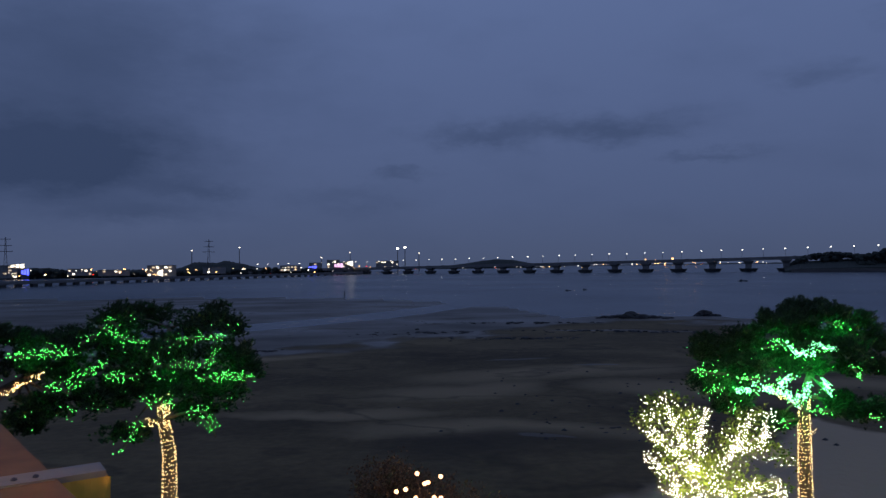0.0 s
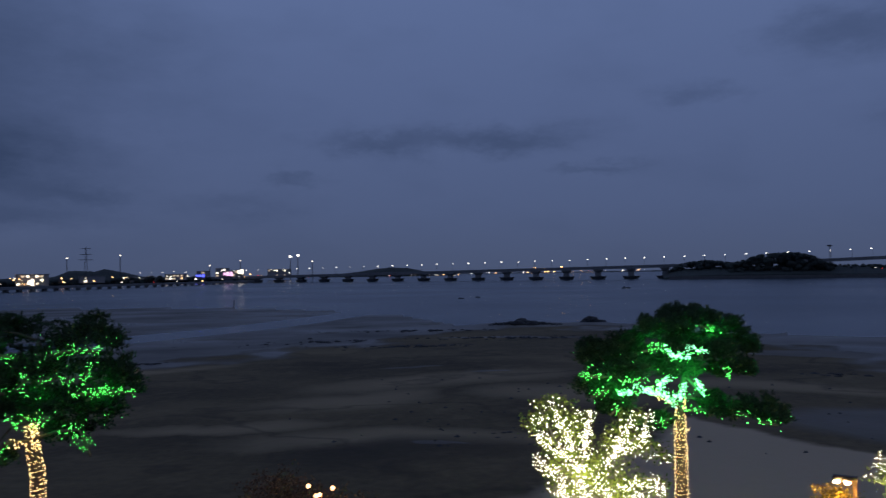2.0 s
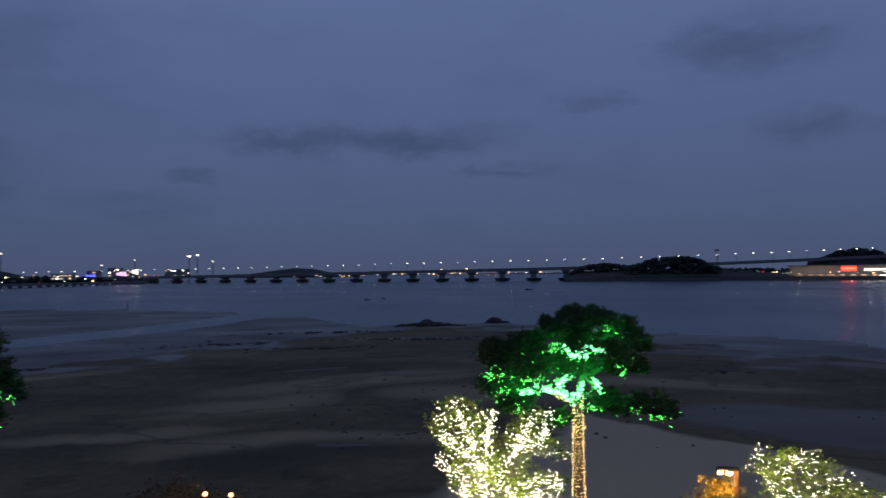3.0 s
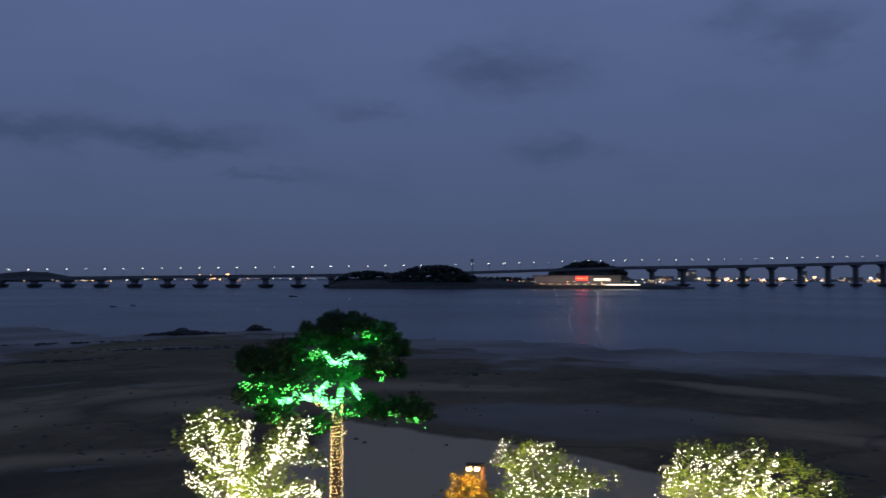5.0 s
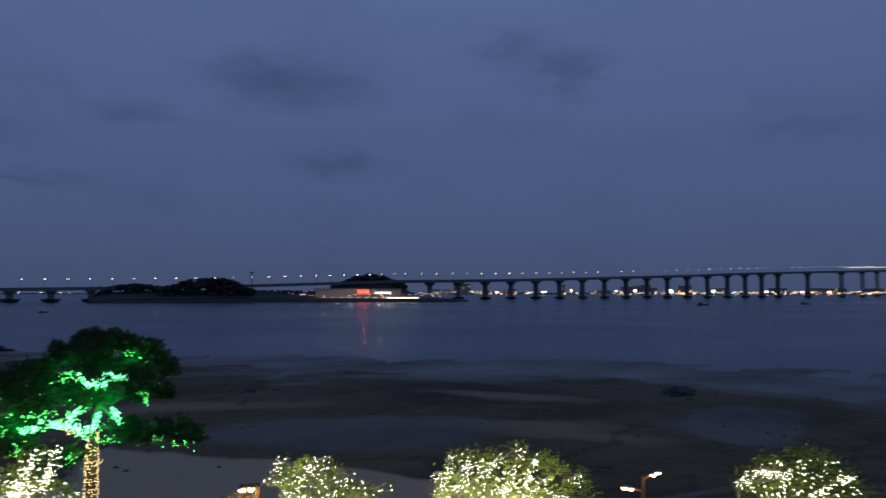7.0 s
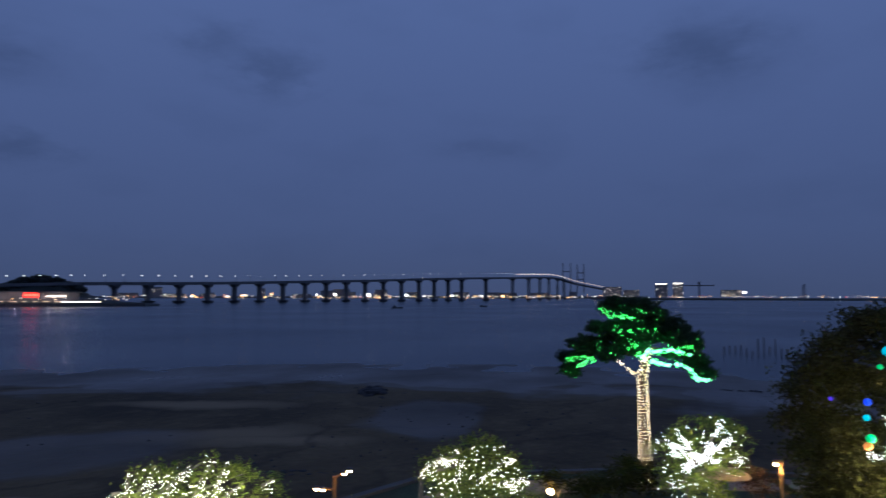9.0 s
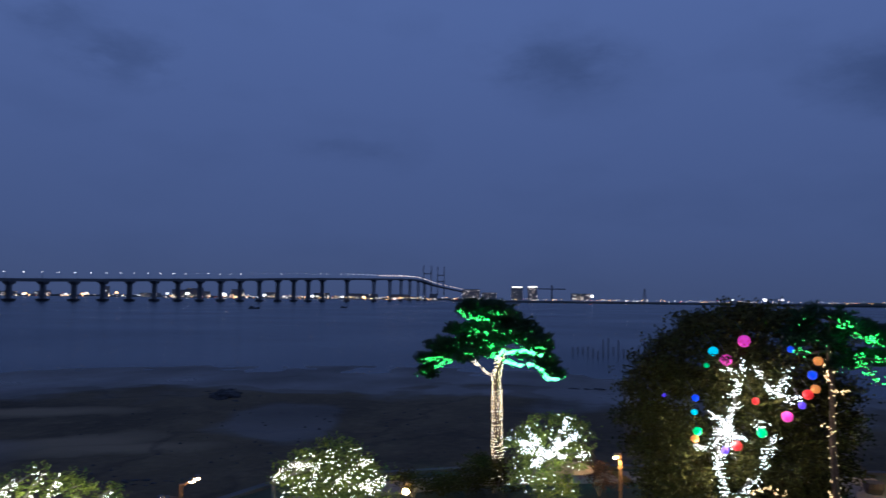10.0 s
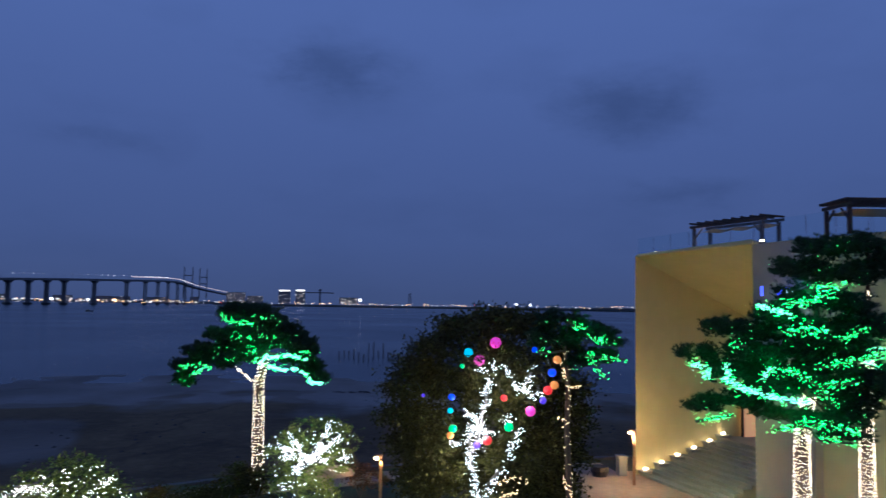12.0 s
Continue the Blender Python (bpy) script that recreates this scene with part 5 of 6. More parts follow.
pine("broad pine thick with green bulbs by the pale building", 124.38, 24, [
        (-0.04, 4.6), (-0.04, 5.86), (0.03, 6.81), (0.19, 7.57), (0.43, 8.53), (0.45, 9.67),
        (0.38, 10.43),
    ], 0.225, [
        (-1.96, 9.41, 0.78, 0.36), (-2.93, 8.67, 0.56, 0.36), (-2.26, 8.15, 0.97, 0.32), (-2.7, 7.08, 0.52, 0.3), (-1.81, 7.24, 0.87, 0.27), (-0.89, 7.69, 0.96, 0.39),
        (0.12, 10.33, 0.97, 0.48), (-0.59, 9.84, 0.83, 0.37), (0.62, 9.48, 1.07, 0.4), (1.13, 10.16, 0.77, 0.42), (-0.08, 8.79, 1.1, 0.34), (0.84, 8.46, 0.94, 0.39),
        (1.23, 7.46, 0.84, 0.42), (0.41, 7.78, 0.92, 0.38), (-0.47, 6.96, 0.9, 0.25), (1.05, 6.52, 0.61, 0.24), (-1.2, 8.75, 1.0, 0.45), (0.3, 9.3, 1.1, 0.5),
        (-0.3, 8.2, 1.2, 0.45), (1.3, 8.9, 1.0, 0.5), (1.5, 8.0, 1.0, 0.5), (-1.5, 8.05, 1.0, 0.35), (1.0, 7.0, 1.0, 0.4), (1.7, 9.6, 0.8, 0.5), (-0.9, 9.35, 0.7, 0.35),
    ], [
        [(-2.93, 8.37), (-2.45, 8.29), (-2.55, 7.98)],
        [(-2.17, 8.06), (-1.53, 7.75), (-0.28, 7.49), (0.19, 7.48)],
        [(-1.98, 8.41), (-1.87, 8.02)],
        [(-0.98, 8.07), (-0.7, 8.48)],
        [(-1.12, 10.17), (-0.41, 9.94), (-0.19, 9.83)],
        [(-0.41, 10.23), (0.21, 10.24), (1.23, 10.72)],
        [(-0.6, 9.4), (0.78, 9.49)],
        [(0.19, 9.71), (0.29, 9.28)],
        [(0.94, 9.21), (1.69, 9.61)],
        [(-0.44, 8.39), (0.41, 7.96), (0.82, 7.43)],
        [(0.58, 7.97), (1.41, 8.12)],
        [(0.42, 8.44), (1.26, 8.66), (2.16, 8.89)],
        [(-2.85, 6.72), (-1.81, 6.99)],
        [(-0.73, 6.65), (0.39, 6.93), (1.38, 6.74)],
        [(0.38, 6.51), (1.21, 6.45)],
        [(-0.12, 6.89), (0.16, 7.0)],
        [(-1.78, 9.02), (-1.42, 8.98)],
        [(0.13, 10.67), (0.81, 10.63)],
    ], [
        [(-0.07, 7.37), (0.19, 7.53)],
    ], 106, per_m=105, trunk_mat=g_pale, watts=12, hot=5, bulb=1.15, pitch=0.06, gap=3.4, front=-0.95)
pine("tall dark pine with lit trunk by the pale building", 128.25, 27, [
        (-0.02, 4.19), (-0.01, 5.56), (-0.0, 7.39), (0.13, 8.84), (0.11, 10.4), (0.22, 11.76),
    ], 0.225, [
        (-1.17, 12.05, 1.12, 0.45), (-1.77, 11.36, 1.05, 0.44), (-0.05, 12.08, 0.9, 0.48), (-0.44, 11.18, 1.0, 0.48), (0.66, 11.44, 0.87, 0.52), (1.04, 9.49, 0.76, 0.61),
        (0.39, 8.03, 0.7, 0.46), (1.16, 10.71, 0.68, 0.61),
    ], [
        [(-0.22, 8.82), (0.51, 8.86), (1.02, 8.98)],
        [(0.39, 8.24), (-0.13, 8.62)],
        [(-0.6, 8.7), (-0.2, 8.95), (0.3, 9.0)],
    ], [
        [(0.11, 10.4), (0.17, 10.71)],
        [(-0.07, 7.59), (0.14, 8.63)],
    ], 107, per_m=70, trunk_mat=g_pale, pitch=0.06, gap=3.4, hot=2)

broadleaf("lit_tree", "small leafy tree covered in white lights", 13.81, 22, [
        (-0.74, 5.89, 0.75, 0.4), (-1.15, 5.44, 0.48, 0.4), (-0.27, 5.46, 0.63, 0.48), (1.45, 5.69, 0.46, 0.35), (1.13, 5.1, 0.77, 0.51), (-0.84, 4.76, 0.6, 0.6),
        (-0.05, 4.51, 0.7, 0.67), (1.66, 4.88, 0.57, 0.39), (0.64, 4.22, 0.89, 0.51), (1.83, 3.87, 0.53, 0.31), (-0.31, 3.71, 0.78, 0.48), (0.86, 3.52, 0.92, 0.47),
        (-1.3, 6.08, 0.24, 0.2), (2.26, 4.66, 0.34, 0.23),
    ], [
        [(-0.0, 3.26), (-0.06, 4.19), (0.07, 4.83)],
        [(-0.06, 4.19), (-0.68, 4.81), (-1.31, 5.27)],
        [(-0.61, 4.17), (-1.01, 4.16), (-1.36, 4.55)],
        [(0.86, 3.44), (0.33, 4.05), (0.81, 4.69), (1.37, 5.73)],
        [(0.47, 3.26), (1.18, 3.84), (2.1, 4.11)],
        [(-0.28, 4.82), (-0.74, 5.77), (-0.85, 6.25)],
        [(0.03, 4.83), (0.25, 5.95)],
        [(0.89, 4.85), (1.67, 5.19), (1.91, 5.9)],
        [(-0.55, 3.24), (-0.62, 4.01)],
        [(1.17, 3.45), (1.86, 3.63), (2.24, 3.88)],
    ], 201, leaves_lit, g_white, 120, 150, 420, 0.085, watts=44)
broadleaf("lit_tree", "rounded leafy tree dotted with white lights", 36.25, 24, [
        (-0.19, 4.45, 0.73, 0.3), (-0.92, 4.56, 0.3, 0.27), (-0.37, 3.92, 0.91, 0.48), (0.48, 4.2, 0.49, 0.45), (1.34, 3.97, 0.43, 0.36), (1.04, 3.58, 0.74, 0.36),
        (2.33, 3.76, 0.24, 0.16), (-1.28, 4.09, 0.23, 0.13), (0.12, 3.36, 1.16, 0.3), (1.9, 3.56, 0.37, 0.27), (-0.6, 2.9, 0.97, 0.48), (0.73, 2.87, 1.1, 0.48),
    ], [
        [(-0.0, 3.21), (-0.49, 3.98), (-0.07, 4.63), (0.6, 4.8)],
        [(-0.49, 3.98), (-1.1, 4.35), (-1.1, 4.83)],
        [(-0.73, 3.62), (-0.85, 3.93), (-1.34, 4.15)],
        [(0.12, 3.24), (0.73, 3.77), (1.22, 4.3)],
        [(0.73, 3.35), (1.65, 3.38)],
        [(-0.49, 3.22), (-0.61, 3.74)],
    ], 202, leaves_lit, g_white, 34, 80, 330, 0.09, watts=38)
broadleaf("lit_tree", "broad leafy tree with white lights on one side", 50.22, 25, [
        (-0.87, 4.48, 0.66, 0.31), (-1.51, 3.95, 0.54, 0.41), (-1.83, 3.38, 0.41, 0.35), (-0.12, 4.26, 0.87, 0.44), (0.76, 4.78, 0.31, 0.25), (1.13, 4.3, 0.68, 0.43),
        (1.86, 4.2, 0.73, 0.52), (2.65, 3.92, 0.54, 0.49), (2.83, 3.38, 0.45, 0.34), (0.5, 3.66, 1.17, 0.56), (-0.75, 3.36, 1.19, 0.5), (1.73, 3.33, 0.85, 0.43),
        (-0.44, 2.56, 1.49, 0.56), (1.72, 2.66, 1.33, 0.55),
    ], [
        [(-1.83, 3.06), (-1.64, 3.76), (-1.51, 4.52)],
        [(-2.02, 3.94), (-1.76, 3.95)],
        [(-1.64, 3.13), (-1.0, 3.85), (-0.81, 4.7)],
        [(-0.44, 3.06), (-0.37, 4.12), (0.26, 4.64)],
        [(0.19, 3.08), (0.51, 4.03), (0.95, 4.73)],
        [(0.87, 3.05), (1.13, 4.17), (1.32, 4.55)],
        [(1.12, 3.43), (1.86, 3.95)],
        [(2.34, 3.17), (1.67, 3.45)],
        [(-2.09, 3.15), (-1.7, 3.04)],
        [(2.47, 3.79), (2.83, 4.02)],
        [(-0.12, 3.38), (0.87, 3.73)],
    ], 203, leaves_lit, g_white, 44, 85, 330, 0.09, 0.9, watts=42)
broadleaf("lit_tree", "low round leafy tree with white lights", 71.76, 30, [
        (0.12, 3.93, 1.1, 0.4), (-0.72, 3.31, 1.3, 0.76), (0.79, 3.35, 1.22, 0.77), (1.8, 2.76, 0.9, 0.62), (-1.55, 2.8, 0.85, 0.6), (0.17, 2.4, 1.99, 0.65),
        (-0.46, 1.78, 1.74, 0.87), (1.28, 1.68, 1.79, 0.88),
    ], [
        [(-2.08, 2.93), (-1.36, 3.33), (-0.51, 3.41)],
        [(-0.7, 2.65), (-0.3, 3.51)],
        [(-0.05, 2.41), (0.8, 3.02), (1.67, 3.65)],
        [(0.6, 2.37), (2.14, 2.74)],
        [(-1.47, 3.45), (-0.73, 3.48)],
        [(0.38, 2.6), (1.7, 2.5)],
    ], 204, leaves_lit, g_white, 60, 45, 360, 0.1, watts=8)
broadleaf("lit_tree", "small tree with bright white-lit branches", 87.88, 36, [
        (1.37, 4.06, 1.14, 0.65), (-0.09, 3.63, 1.21, 0.85), (1.85, 3.52, 0.65, 0.65), (-0.73, 2.9, 1.01, 0.9), (1.55, 2.59, 0.98, 0.7), (0.24, 1.55, 1.34, 0.9),
        (-0.82, 1.58, 0.79, 0.79), (0.8, 0.74, 1.34, 0.79),
    ], [
        [(-0.17, 2.09), (0.06, 3.02), (-0.57, 3.91)],
        [(0.06, 3.02), (-1.4, 3.39)],
        [(-0.31, 2.23), (0.73, 3.0), (1.31, 4.33)],
        [(0.74, 2.87), (1.79, 3.79)],
        [(0.34, 2.61), (2.3, 2.78)],
        [(-0.86, 2.9), (0.33, 2.88)],
    ], 205, leaves_lit, g_cool, 85, 26, 360, 0.1, watts=46, front=-0.8)
broadleaf("lit_tree", "large dark leafy tree with white-lit limbs", 101.95, 33, [
        (0.3, 9.3, 2.0, 0.6), (-1.3, 8.9, 1.2, 0.7), (2.0, 9.2, 1.4, 0.7), (-2.4, 8.1, 1.2, 0.6), (3.2, 8.2, 1.3, 0.9), (-3.0, 7.3, 1.2, 0.5), (0.4, 7.7, 2.4, 1.3),
        (-3.4, 6.4, 1.2, 0.6), (-2.0, 6.5, 1.5, 1.0), (0.8, 6.0, 2.6, 1.5), (3.4, 6.6, 1.3, 1.0), (3.6, 5.2, 1.2, 1.0), (-3.6, 5.1, 1.4, 0.55), (-2.2, 4.8, 1.5, 0.9),
        (-3.2, 3.9, 1.3, 0.6), (-1.9, 3.4, 1.8, 1.1), (1.9, 3.9, 2.4, 1.4), (3.4, 3.6, 1.2, 1.0), (-2.5, 2.3, 1.6, 0.9), (0.4, 2.2, 2.6, 1.1), (3.1, 2.2, 1.3, 0.8),
    ], [
        [(-0.2, 1.2), (-0.33, 2.45), (-0.51, 3.18), (-0.67, 3.84)],
        [(-0.24, 1.3), (0.09, 2.34), (0.29, 2.71), (0.66, 3.21), (0.97, 3.78)],
        [(-0.67, 3.84), (-0.35, 4.17), (-0.19, 4.91), (-0.54, 5.47), (-0.95, 5.61)],
        [(-0.19, 4.91), (-0.17, 5.53), (0.05, 6.03), (-0.05, 6.4), (0.19, 6.9)],
        [(0.19, 6.9), (-0.22, 7.4), (0.19, 7.15), (0.33, 7.73)],
        [(0.69, 7.54), (1.04, 7.1), (1.3, 6.61), (1.55, 6.41)],
        [(1.94, 7.62), (1.75, 7.01), (1.55, 6.56), (1.95, 6.27), (2.25, 6.48)],
        [(0.71, 5.25), (1.06, 5.44)],
        [(-0.74, 5.02), (-0.29, 4.91), (0.37, 4.75)],
        [(1.36, 4.88), (1.14, 4.28), (0.97, 3.78)],
        [(-1.48, 4.31), (-1.1, 4.27)],
        [(-0.5, 4.0), (-0.75, 4.4), (-0.6, 4.75)],
    ], 206, leaves_dark, g_cool, 80, 0, 560, 0.15, girth=0.3, watts=80, front=-2.3, loose=0.11)

# baubles hung in the large tree
BAUBLES = [
    (0.37, 8.51, 0.24, "pink"),
    (-0.29, 7.78, 0.24, "pink"),
    (-0.73, 8.09, 0.19, "cyan"),
    (1.80, 5.79, 0.21, "pink"),
    (1.95, 8.26, 0.12, "blue"),
    (2.86, 7.87, 0.17, "orange"),
    (2.66, 7.35, 0.17, "blue"),
    (2.75, 6.85, 0.17, "orange"),
    (2.50, 6.64, 0.19, "red"),
    (2.30, 6.23, 0.14, "violet"),
    (0.73, 6.29, 0.14, "red"),
    (-1.40, 6.28, 0.14, "blue"),
    (-2.55, 6.32, 0.08, "violet"),
    (-1.44, 5.74, 0.12, "cyan"),
    (-1.33, 5.02, 0.17, "green"),
    (-1.42, 4.74, 0.15, "orange"),
    (0.93, 5.14, 0.19, "green"),
    (0.07, 4.58, 0.19, "red"),
    (-0.34, 4.39, 0.14, "violet"),
    (-0.98, 7.54, 0.10, "green"),
]
for u_, z_, r_, c_ in BAUBLES:
    base = Vector(polar(101.95, 33)) + Matrix.Rotation(facing(101.95), 3, "Z") @ Vector((u_, -2.9, 0))
    t_ = thing("bauble", "glowing " + c_ + " ball hung in the tree", "bauble", (base.x, base.y, z_), 0, "baubles in the tree")
    r_ *= 0.95
    put("globe", Geo().ball((0, 0, 0), r_, 8, 12), ball_glow[c_], t_, smooth=True)
    put("cap", Geo().tube([(0, 0, r_ * 0.95), (0, 0, r_ * 1.2)], r_ * 0.2, 6), dull_steel, t_)
    put("cord", Geo().tube([(0, 0, r_ * 1.2), (0, 0.3, r_ + 0.5)], 0.01, 4), dull_steel, t_)

# shrubs
def shrub(label, az, d, w, h, mat, seed, size=0.1):
    rnd = random.Random(seed)
    top = thing("shrub", label, "shrub", polar(az, d), facing(az))
    for k in range(4):
        a = k * 1.7
        put("stem", Geo().tube([(0, 0, 0), (0.3 * w * math.cos(a), 0.3 * w * math.sin(a), h * 0.6)], [0.04, 0.015], 5), bark_pale, top)
    pads = [(rnd.uniform(-0.4, 0.4) * w, h * rnd.uniform(0.35, 0.7), w * 0.36, h * 0.33) for _ in range(5)]
    vs, fs = leaf_cloud(pads, rnd, 330, size)
    quick_mesh("crown", vs, fs, mat, top, "stuff")
    return top


shrub("golden leafy shrub glowing under a garden lamp", 31.9, 29.5, 2.3, 2.3, leaves_gold, 301)
shrub("golden leafy shrub glowing under a garden lamp", 60.9, 30.5, 1.8, 1.9, leaves_gold, 302)
shrub("rusty leafy shrub beside the garden path", 92.4, 39.0, 1.9, 2.1, leaves_rust, 303)
shrub("rounded dark shrub beside the garden path", 78.3, 37.5, 1.5, 1.4, leaves_dark, 304)
shrub("low dark shrub at the foot of a pine", 82.4, 38.0, 2.6, 1.3, leaves_dark, 305)
shrub("dark shrub at the foot of a pine", 84.6, 38.5, 3.0, 2.2, leaves_dark, 306)
shrub("low dark shrub beside the garden path", 80.4, 38.2, 2.2, 0.9, leaves_dark, 307)
shrub("dark shrub under a broad leafy tree", 51.0, 27.0, 2.2, 2.2, leaves_dark, 308)
shrub("dark brown shrub behind globe lamps", -6.5, 24.0, 4.6, 3.9, leaves_rust, 309)
shrub("low dark hedge at the stair foot", 107.5, 42.0, 2.4, 0.9, leaves_dark, 310)

# ---------------------------------------------------------------- garden lamps


def lamp_post(az, d, h, heads, label, turn=0.0):
    top = thing("garden_lamp", label, "lamp", polar(az, d), facing(az) + turn, "garden lamps")
    put("post", Geo().box((0, 0, h / 2), (0.15, 0.15, h)), post_wood, top)
    reach = 0.42 if heads == 1 else 0.74
    arm = put("arm", Geo().box((0.1 - reach / 2, 0, h - 0.03), (reach, 0.2, 0.1)), timber, top)
    lamp = bpy.data.lights.new("lamp_glow", "POINT")
    lamp.color, lamp.energy, lamp.shadow_soft_size = (1.0, 0.56, 0.22), 150 if d < 40 else 480, 0.12
    glow_ = new("lamp_glow", lamp)
    glow_.parent = top
    glow_.location = (0.1 - reach * 0.6, -0.1, h - 0.4)
    for k in range(heads):
        x = 0.2 - reach + 0.32 * k
        put("shade", Geo().tube([(x, 0, h - 0.05), (x, 0, h - 0.14)], [0.16, 0.12], 10), dull_steel, arm)
        put("bulb", Geo().ball((x, -0.02, h - 0.19), 0.1, 5, 8, 0.8), g_lamp, arm)
    return top


lamp_post(32.2, 28.5, 2.88, 2, "twin-head wooden garden lamp, lit warm")
two = thing("garden_lamp", "wooden garden lamp with an upper and a lower lit arm", "lamp", polar(61.6, 30), facing(61.6), "garden lamps")
put("post", Geo().box((-0.2, 0, 1.42), (0.15, 0.15, 2.84)), post_wood, two)
for x0_, z0_, x1_, z1_ in ((-0.2, 2.76, 0.42, 3.1), (-0.2, 2.3, -0.98, 2.42)):
    arm_ = put("arm", Geo().tube([(x0_, 0, z0_), (x1_, 0, z1_)], 0.05, 6), post_wood, two)
    for f_ in (0.62, 0.92):
        x_, z_ = x0_ + (x1_ - x0_) * f_, z0_ + (z1_ - z0_) * f_
        put("shade", Geo().tube([(x_, 0, z_ + 0.06), (x_, 0, z_ - 0.03)], [0.09, 0.13], 10), dull_steel, arm_)
        put("bulb", Geo().ball((x_, -0.03, z_ - 0.06), 0.1, 5, 8, 0.6), g_lamp, arm_)
    lamp_ = bpy.data.lights.new("lamp_glow", "POINT")
    lamp_.color, lamp_.energy, lamp_.shadow_soft_size = (1.0, 0.56, 0.22), 35, 0.12
    glow_ = new("lamp_glow", lamp_)
    glow_.parent, glow_.location = two, (x1_, -0.1, z1_ - 0.3)
lamp_post(93.95, 36, 2.8, 1, "single wooden garden lamp, lit warm")
lamp_post(113.1, 43.5, 3.15, 1, "single wooden garden lamp by the pale wall")
bol = thing("path_light", "small glowing lantern beside the path", "lamp", polar(77.7, 37, 0), 0)
put("base", Geo().tube([(0, 0, 0), (0, 0, 0.3)], 0.09, 8), dull_steel, bol)
put("globe", Geo().ball((0, 0, 0.4), 0.16, 5, 8), g_lamp, bol)
gl = thing("globe_lamp_tree", "bare branching lamp with glowing round globes", "lamp", polar(-6.7, 22), facing(-6.7))
put("trunk", Geo().tube([(0, 0, 0), (0.05, 0, 1.6), (-0.05, 0, 3.0)], [0.09, 0.07, 0.04], 7), bark, gl)
for u_, z_ in ((-0.2, 3.82), (0.5, 3.72), (0.02, 3.52), (0.12, 3.55), (-0.55, 3.36), (-0.82, 3.3), (-0.25, 3.1), (0.3, 3.1), (0.5, 3.08), (-0.6, 2.95), (0.75, 2.9)):
    b_ = put("branch", Geo().tube([(0, 0, 2.6), (u_ * 0.6, 0.1, (z_ + 2.5) / 2), (u_, 0, z_ - 0.08)], [0.03, 0.022, 0.012], 5), bark, gl)
    put("globe", Geo().ball((u_, 0, z_), 0.068, 5, 8), g_globe, b_)

para = thing("garden_parasol", "small tan canopy on a white post by the path", "parasol", polar(90.1, 37.6), facing(90.1))
put("post", Geo().tube([(0, 0, 0), (0, 0, 1.55)], 0.2, 8), facade, para)
cg = Geo()
for i_ in range(5):
    rr = 1.25 * math.sin(math.pi / 2 * i_ / 4)
    for k_ in range(14):
        a_ = 2 * math.pi * k_ / 14
        cg.v.append((rr * math.cos(a_), rr * 0.8 * math.sin(a_), 1.52 + 0.4 * math.cos(math.pi / 2 * i_ / 4)))
for i_ in range(4):
    for k_ in range(14):
        a_, b_ = i_ * 14 + k_, i_ * 14 + (k_ + 1) % 14
        cg.f.append((a_, a_ + 14, b_ + 14, b_))
cg.f.append(tuple(4 * 14 + k_ for k_ in range(14)))
put("canopy", cg, canvas, para, smooth=True)

# ---------------------------------------------------------------- pale building with the stairs
A = Vector(polar(113.25, 46.2))
TR = Vector(polar(121.46, 38.0))
run = Vector((math.sin(radians(171)), math.cos(radians(171)), 0))
toward = Vector((-math.sin(radians(81)), -math.cos(radians(81)), 0))
ROOF = 13.17
far_end = A + run * 13
bl = Geo()
M = A + run * 8.9
Z = Vector((0, 0, 1))
# wall is creased from its top corner to stand in for a light edge
verts = [A, A + run * 13, A + Z * ROOF, M + Z * 9.2, TR + Z * ROOF, A + run * 13 + Z * ROOF, A * 1.4 + run * 3, A * 1.4 + run * 3 + Z * ROOF, M]
bl.add(verts, [(0, 8, 3, 2), (2, 3, 4), (8, 1, 5, 3), (3, 5, 4), (0, 2, 7, 6), (1, 6, 7, 5), (0, 6, 1, 8)])
hotel = thing("pale_building", "cream rendered building with roof terrace, wall creased for a light edge", "building")
fw = put("light_edge_wall", bl, stucco, hotel)
sol = fw.modifiers.new("thickness", "SOLIDIFY")
sol.thickness, sol.offset = 0.25, -1
put("roof_deck", Geo().prism([(p.x, p.y) for p in (A * 1.06 + run * 2.4, A * 1.38 + run * 3.2, far_end, TR + Vector((4.4, -4.6, 0)))], 11.9, 12.2), stair_stone, hotel)
wb = Geo()
q = [TR, TR + toward * 3.6, TR + toward * 3.6 + Vector((0.3, -9, 0)), TR + Vector((1.6, -9, 0))]
wb.prism([(p.x, p.y) for p in q], -0.3, ROOF - 0.01)
# grey colour stands in for less light falling on this block
put("dim_wall", wb, stucco_dim, hotel, "rendered wall block, greyed for its weaker light")
wc = Geo()
q = [TR + toward * 3.6 + Vector((0, -0.35, 0)), TR + toward * 22 + Vector((0, -0.35, 0)), TR + toward * 22 + Vector((0.3, -9, 0)), TR + toward * 3.6 + Vector((0.3, -9, 0))]
wc.prism([(p.x, p.y) for p in q], -0.3, ROOF - 0.02)
put("long_wall", wc, stucco, hotel, "long cream rendered wall")
door_at = A + run * 8.35
put("doorway", Geo().box((door_at.x - 0.35, door_at.y, 3.15), (0.12, 1.5, 2.9), 0.16), g_door, hotel, "warm-lit glazed doorway")
put("door_frame", Geo().box((door_at.x - 0.45, door_at.y + 0.8, 3.2), (0.16, 0.12, 3.0), 0.16).box((door_at.x - 0.45, door_at.y, 4.68), (0.16, 1.7, 0.12), 0.16), timber, hotel)
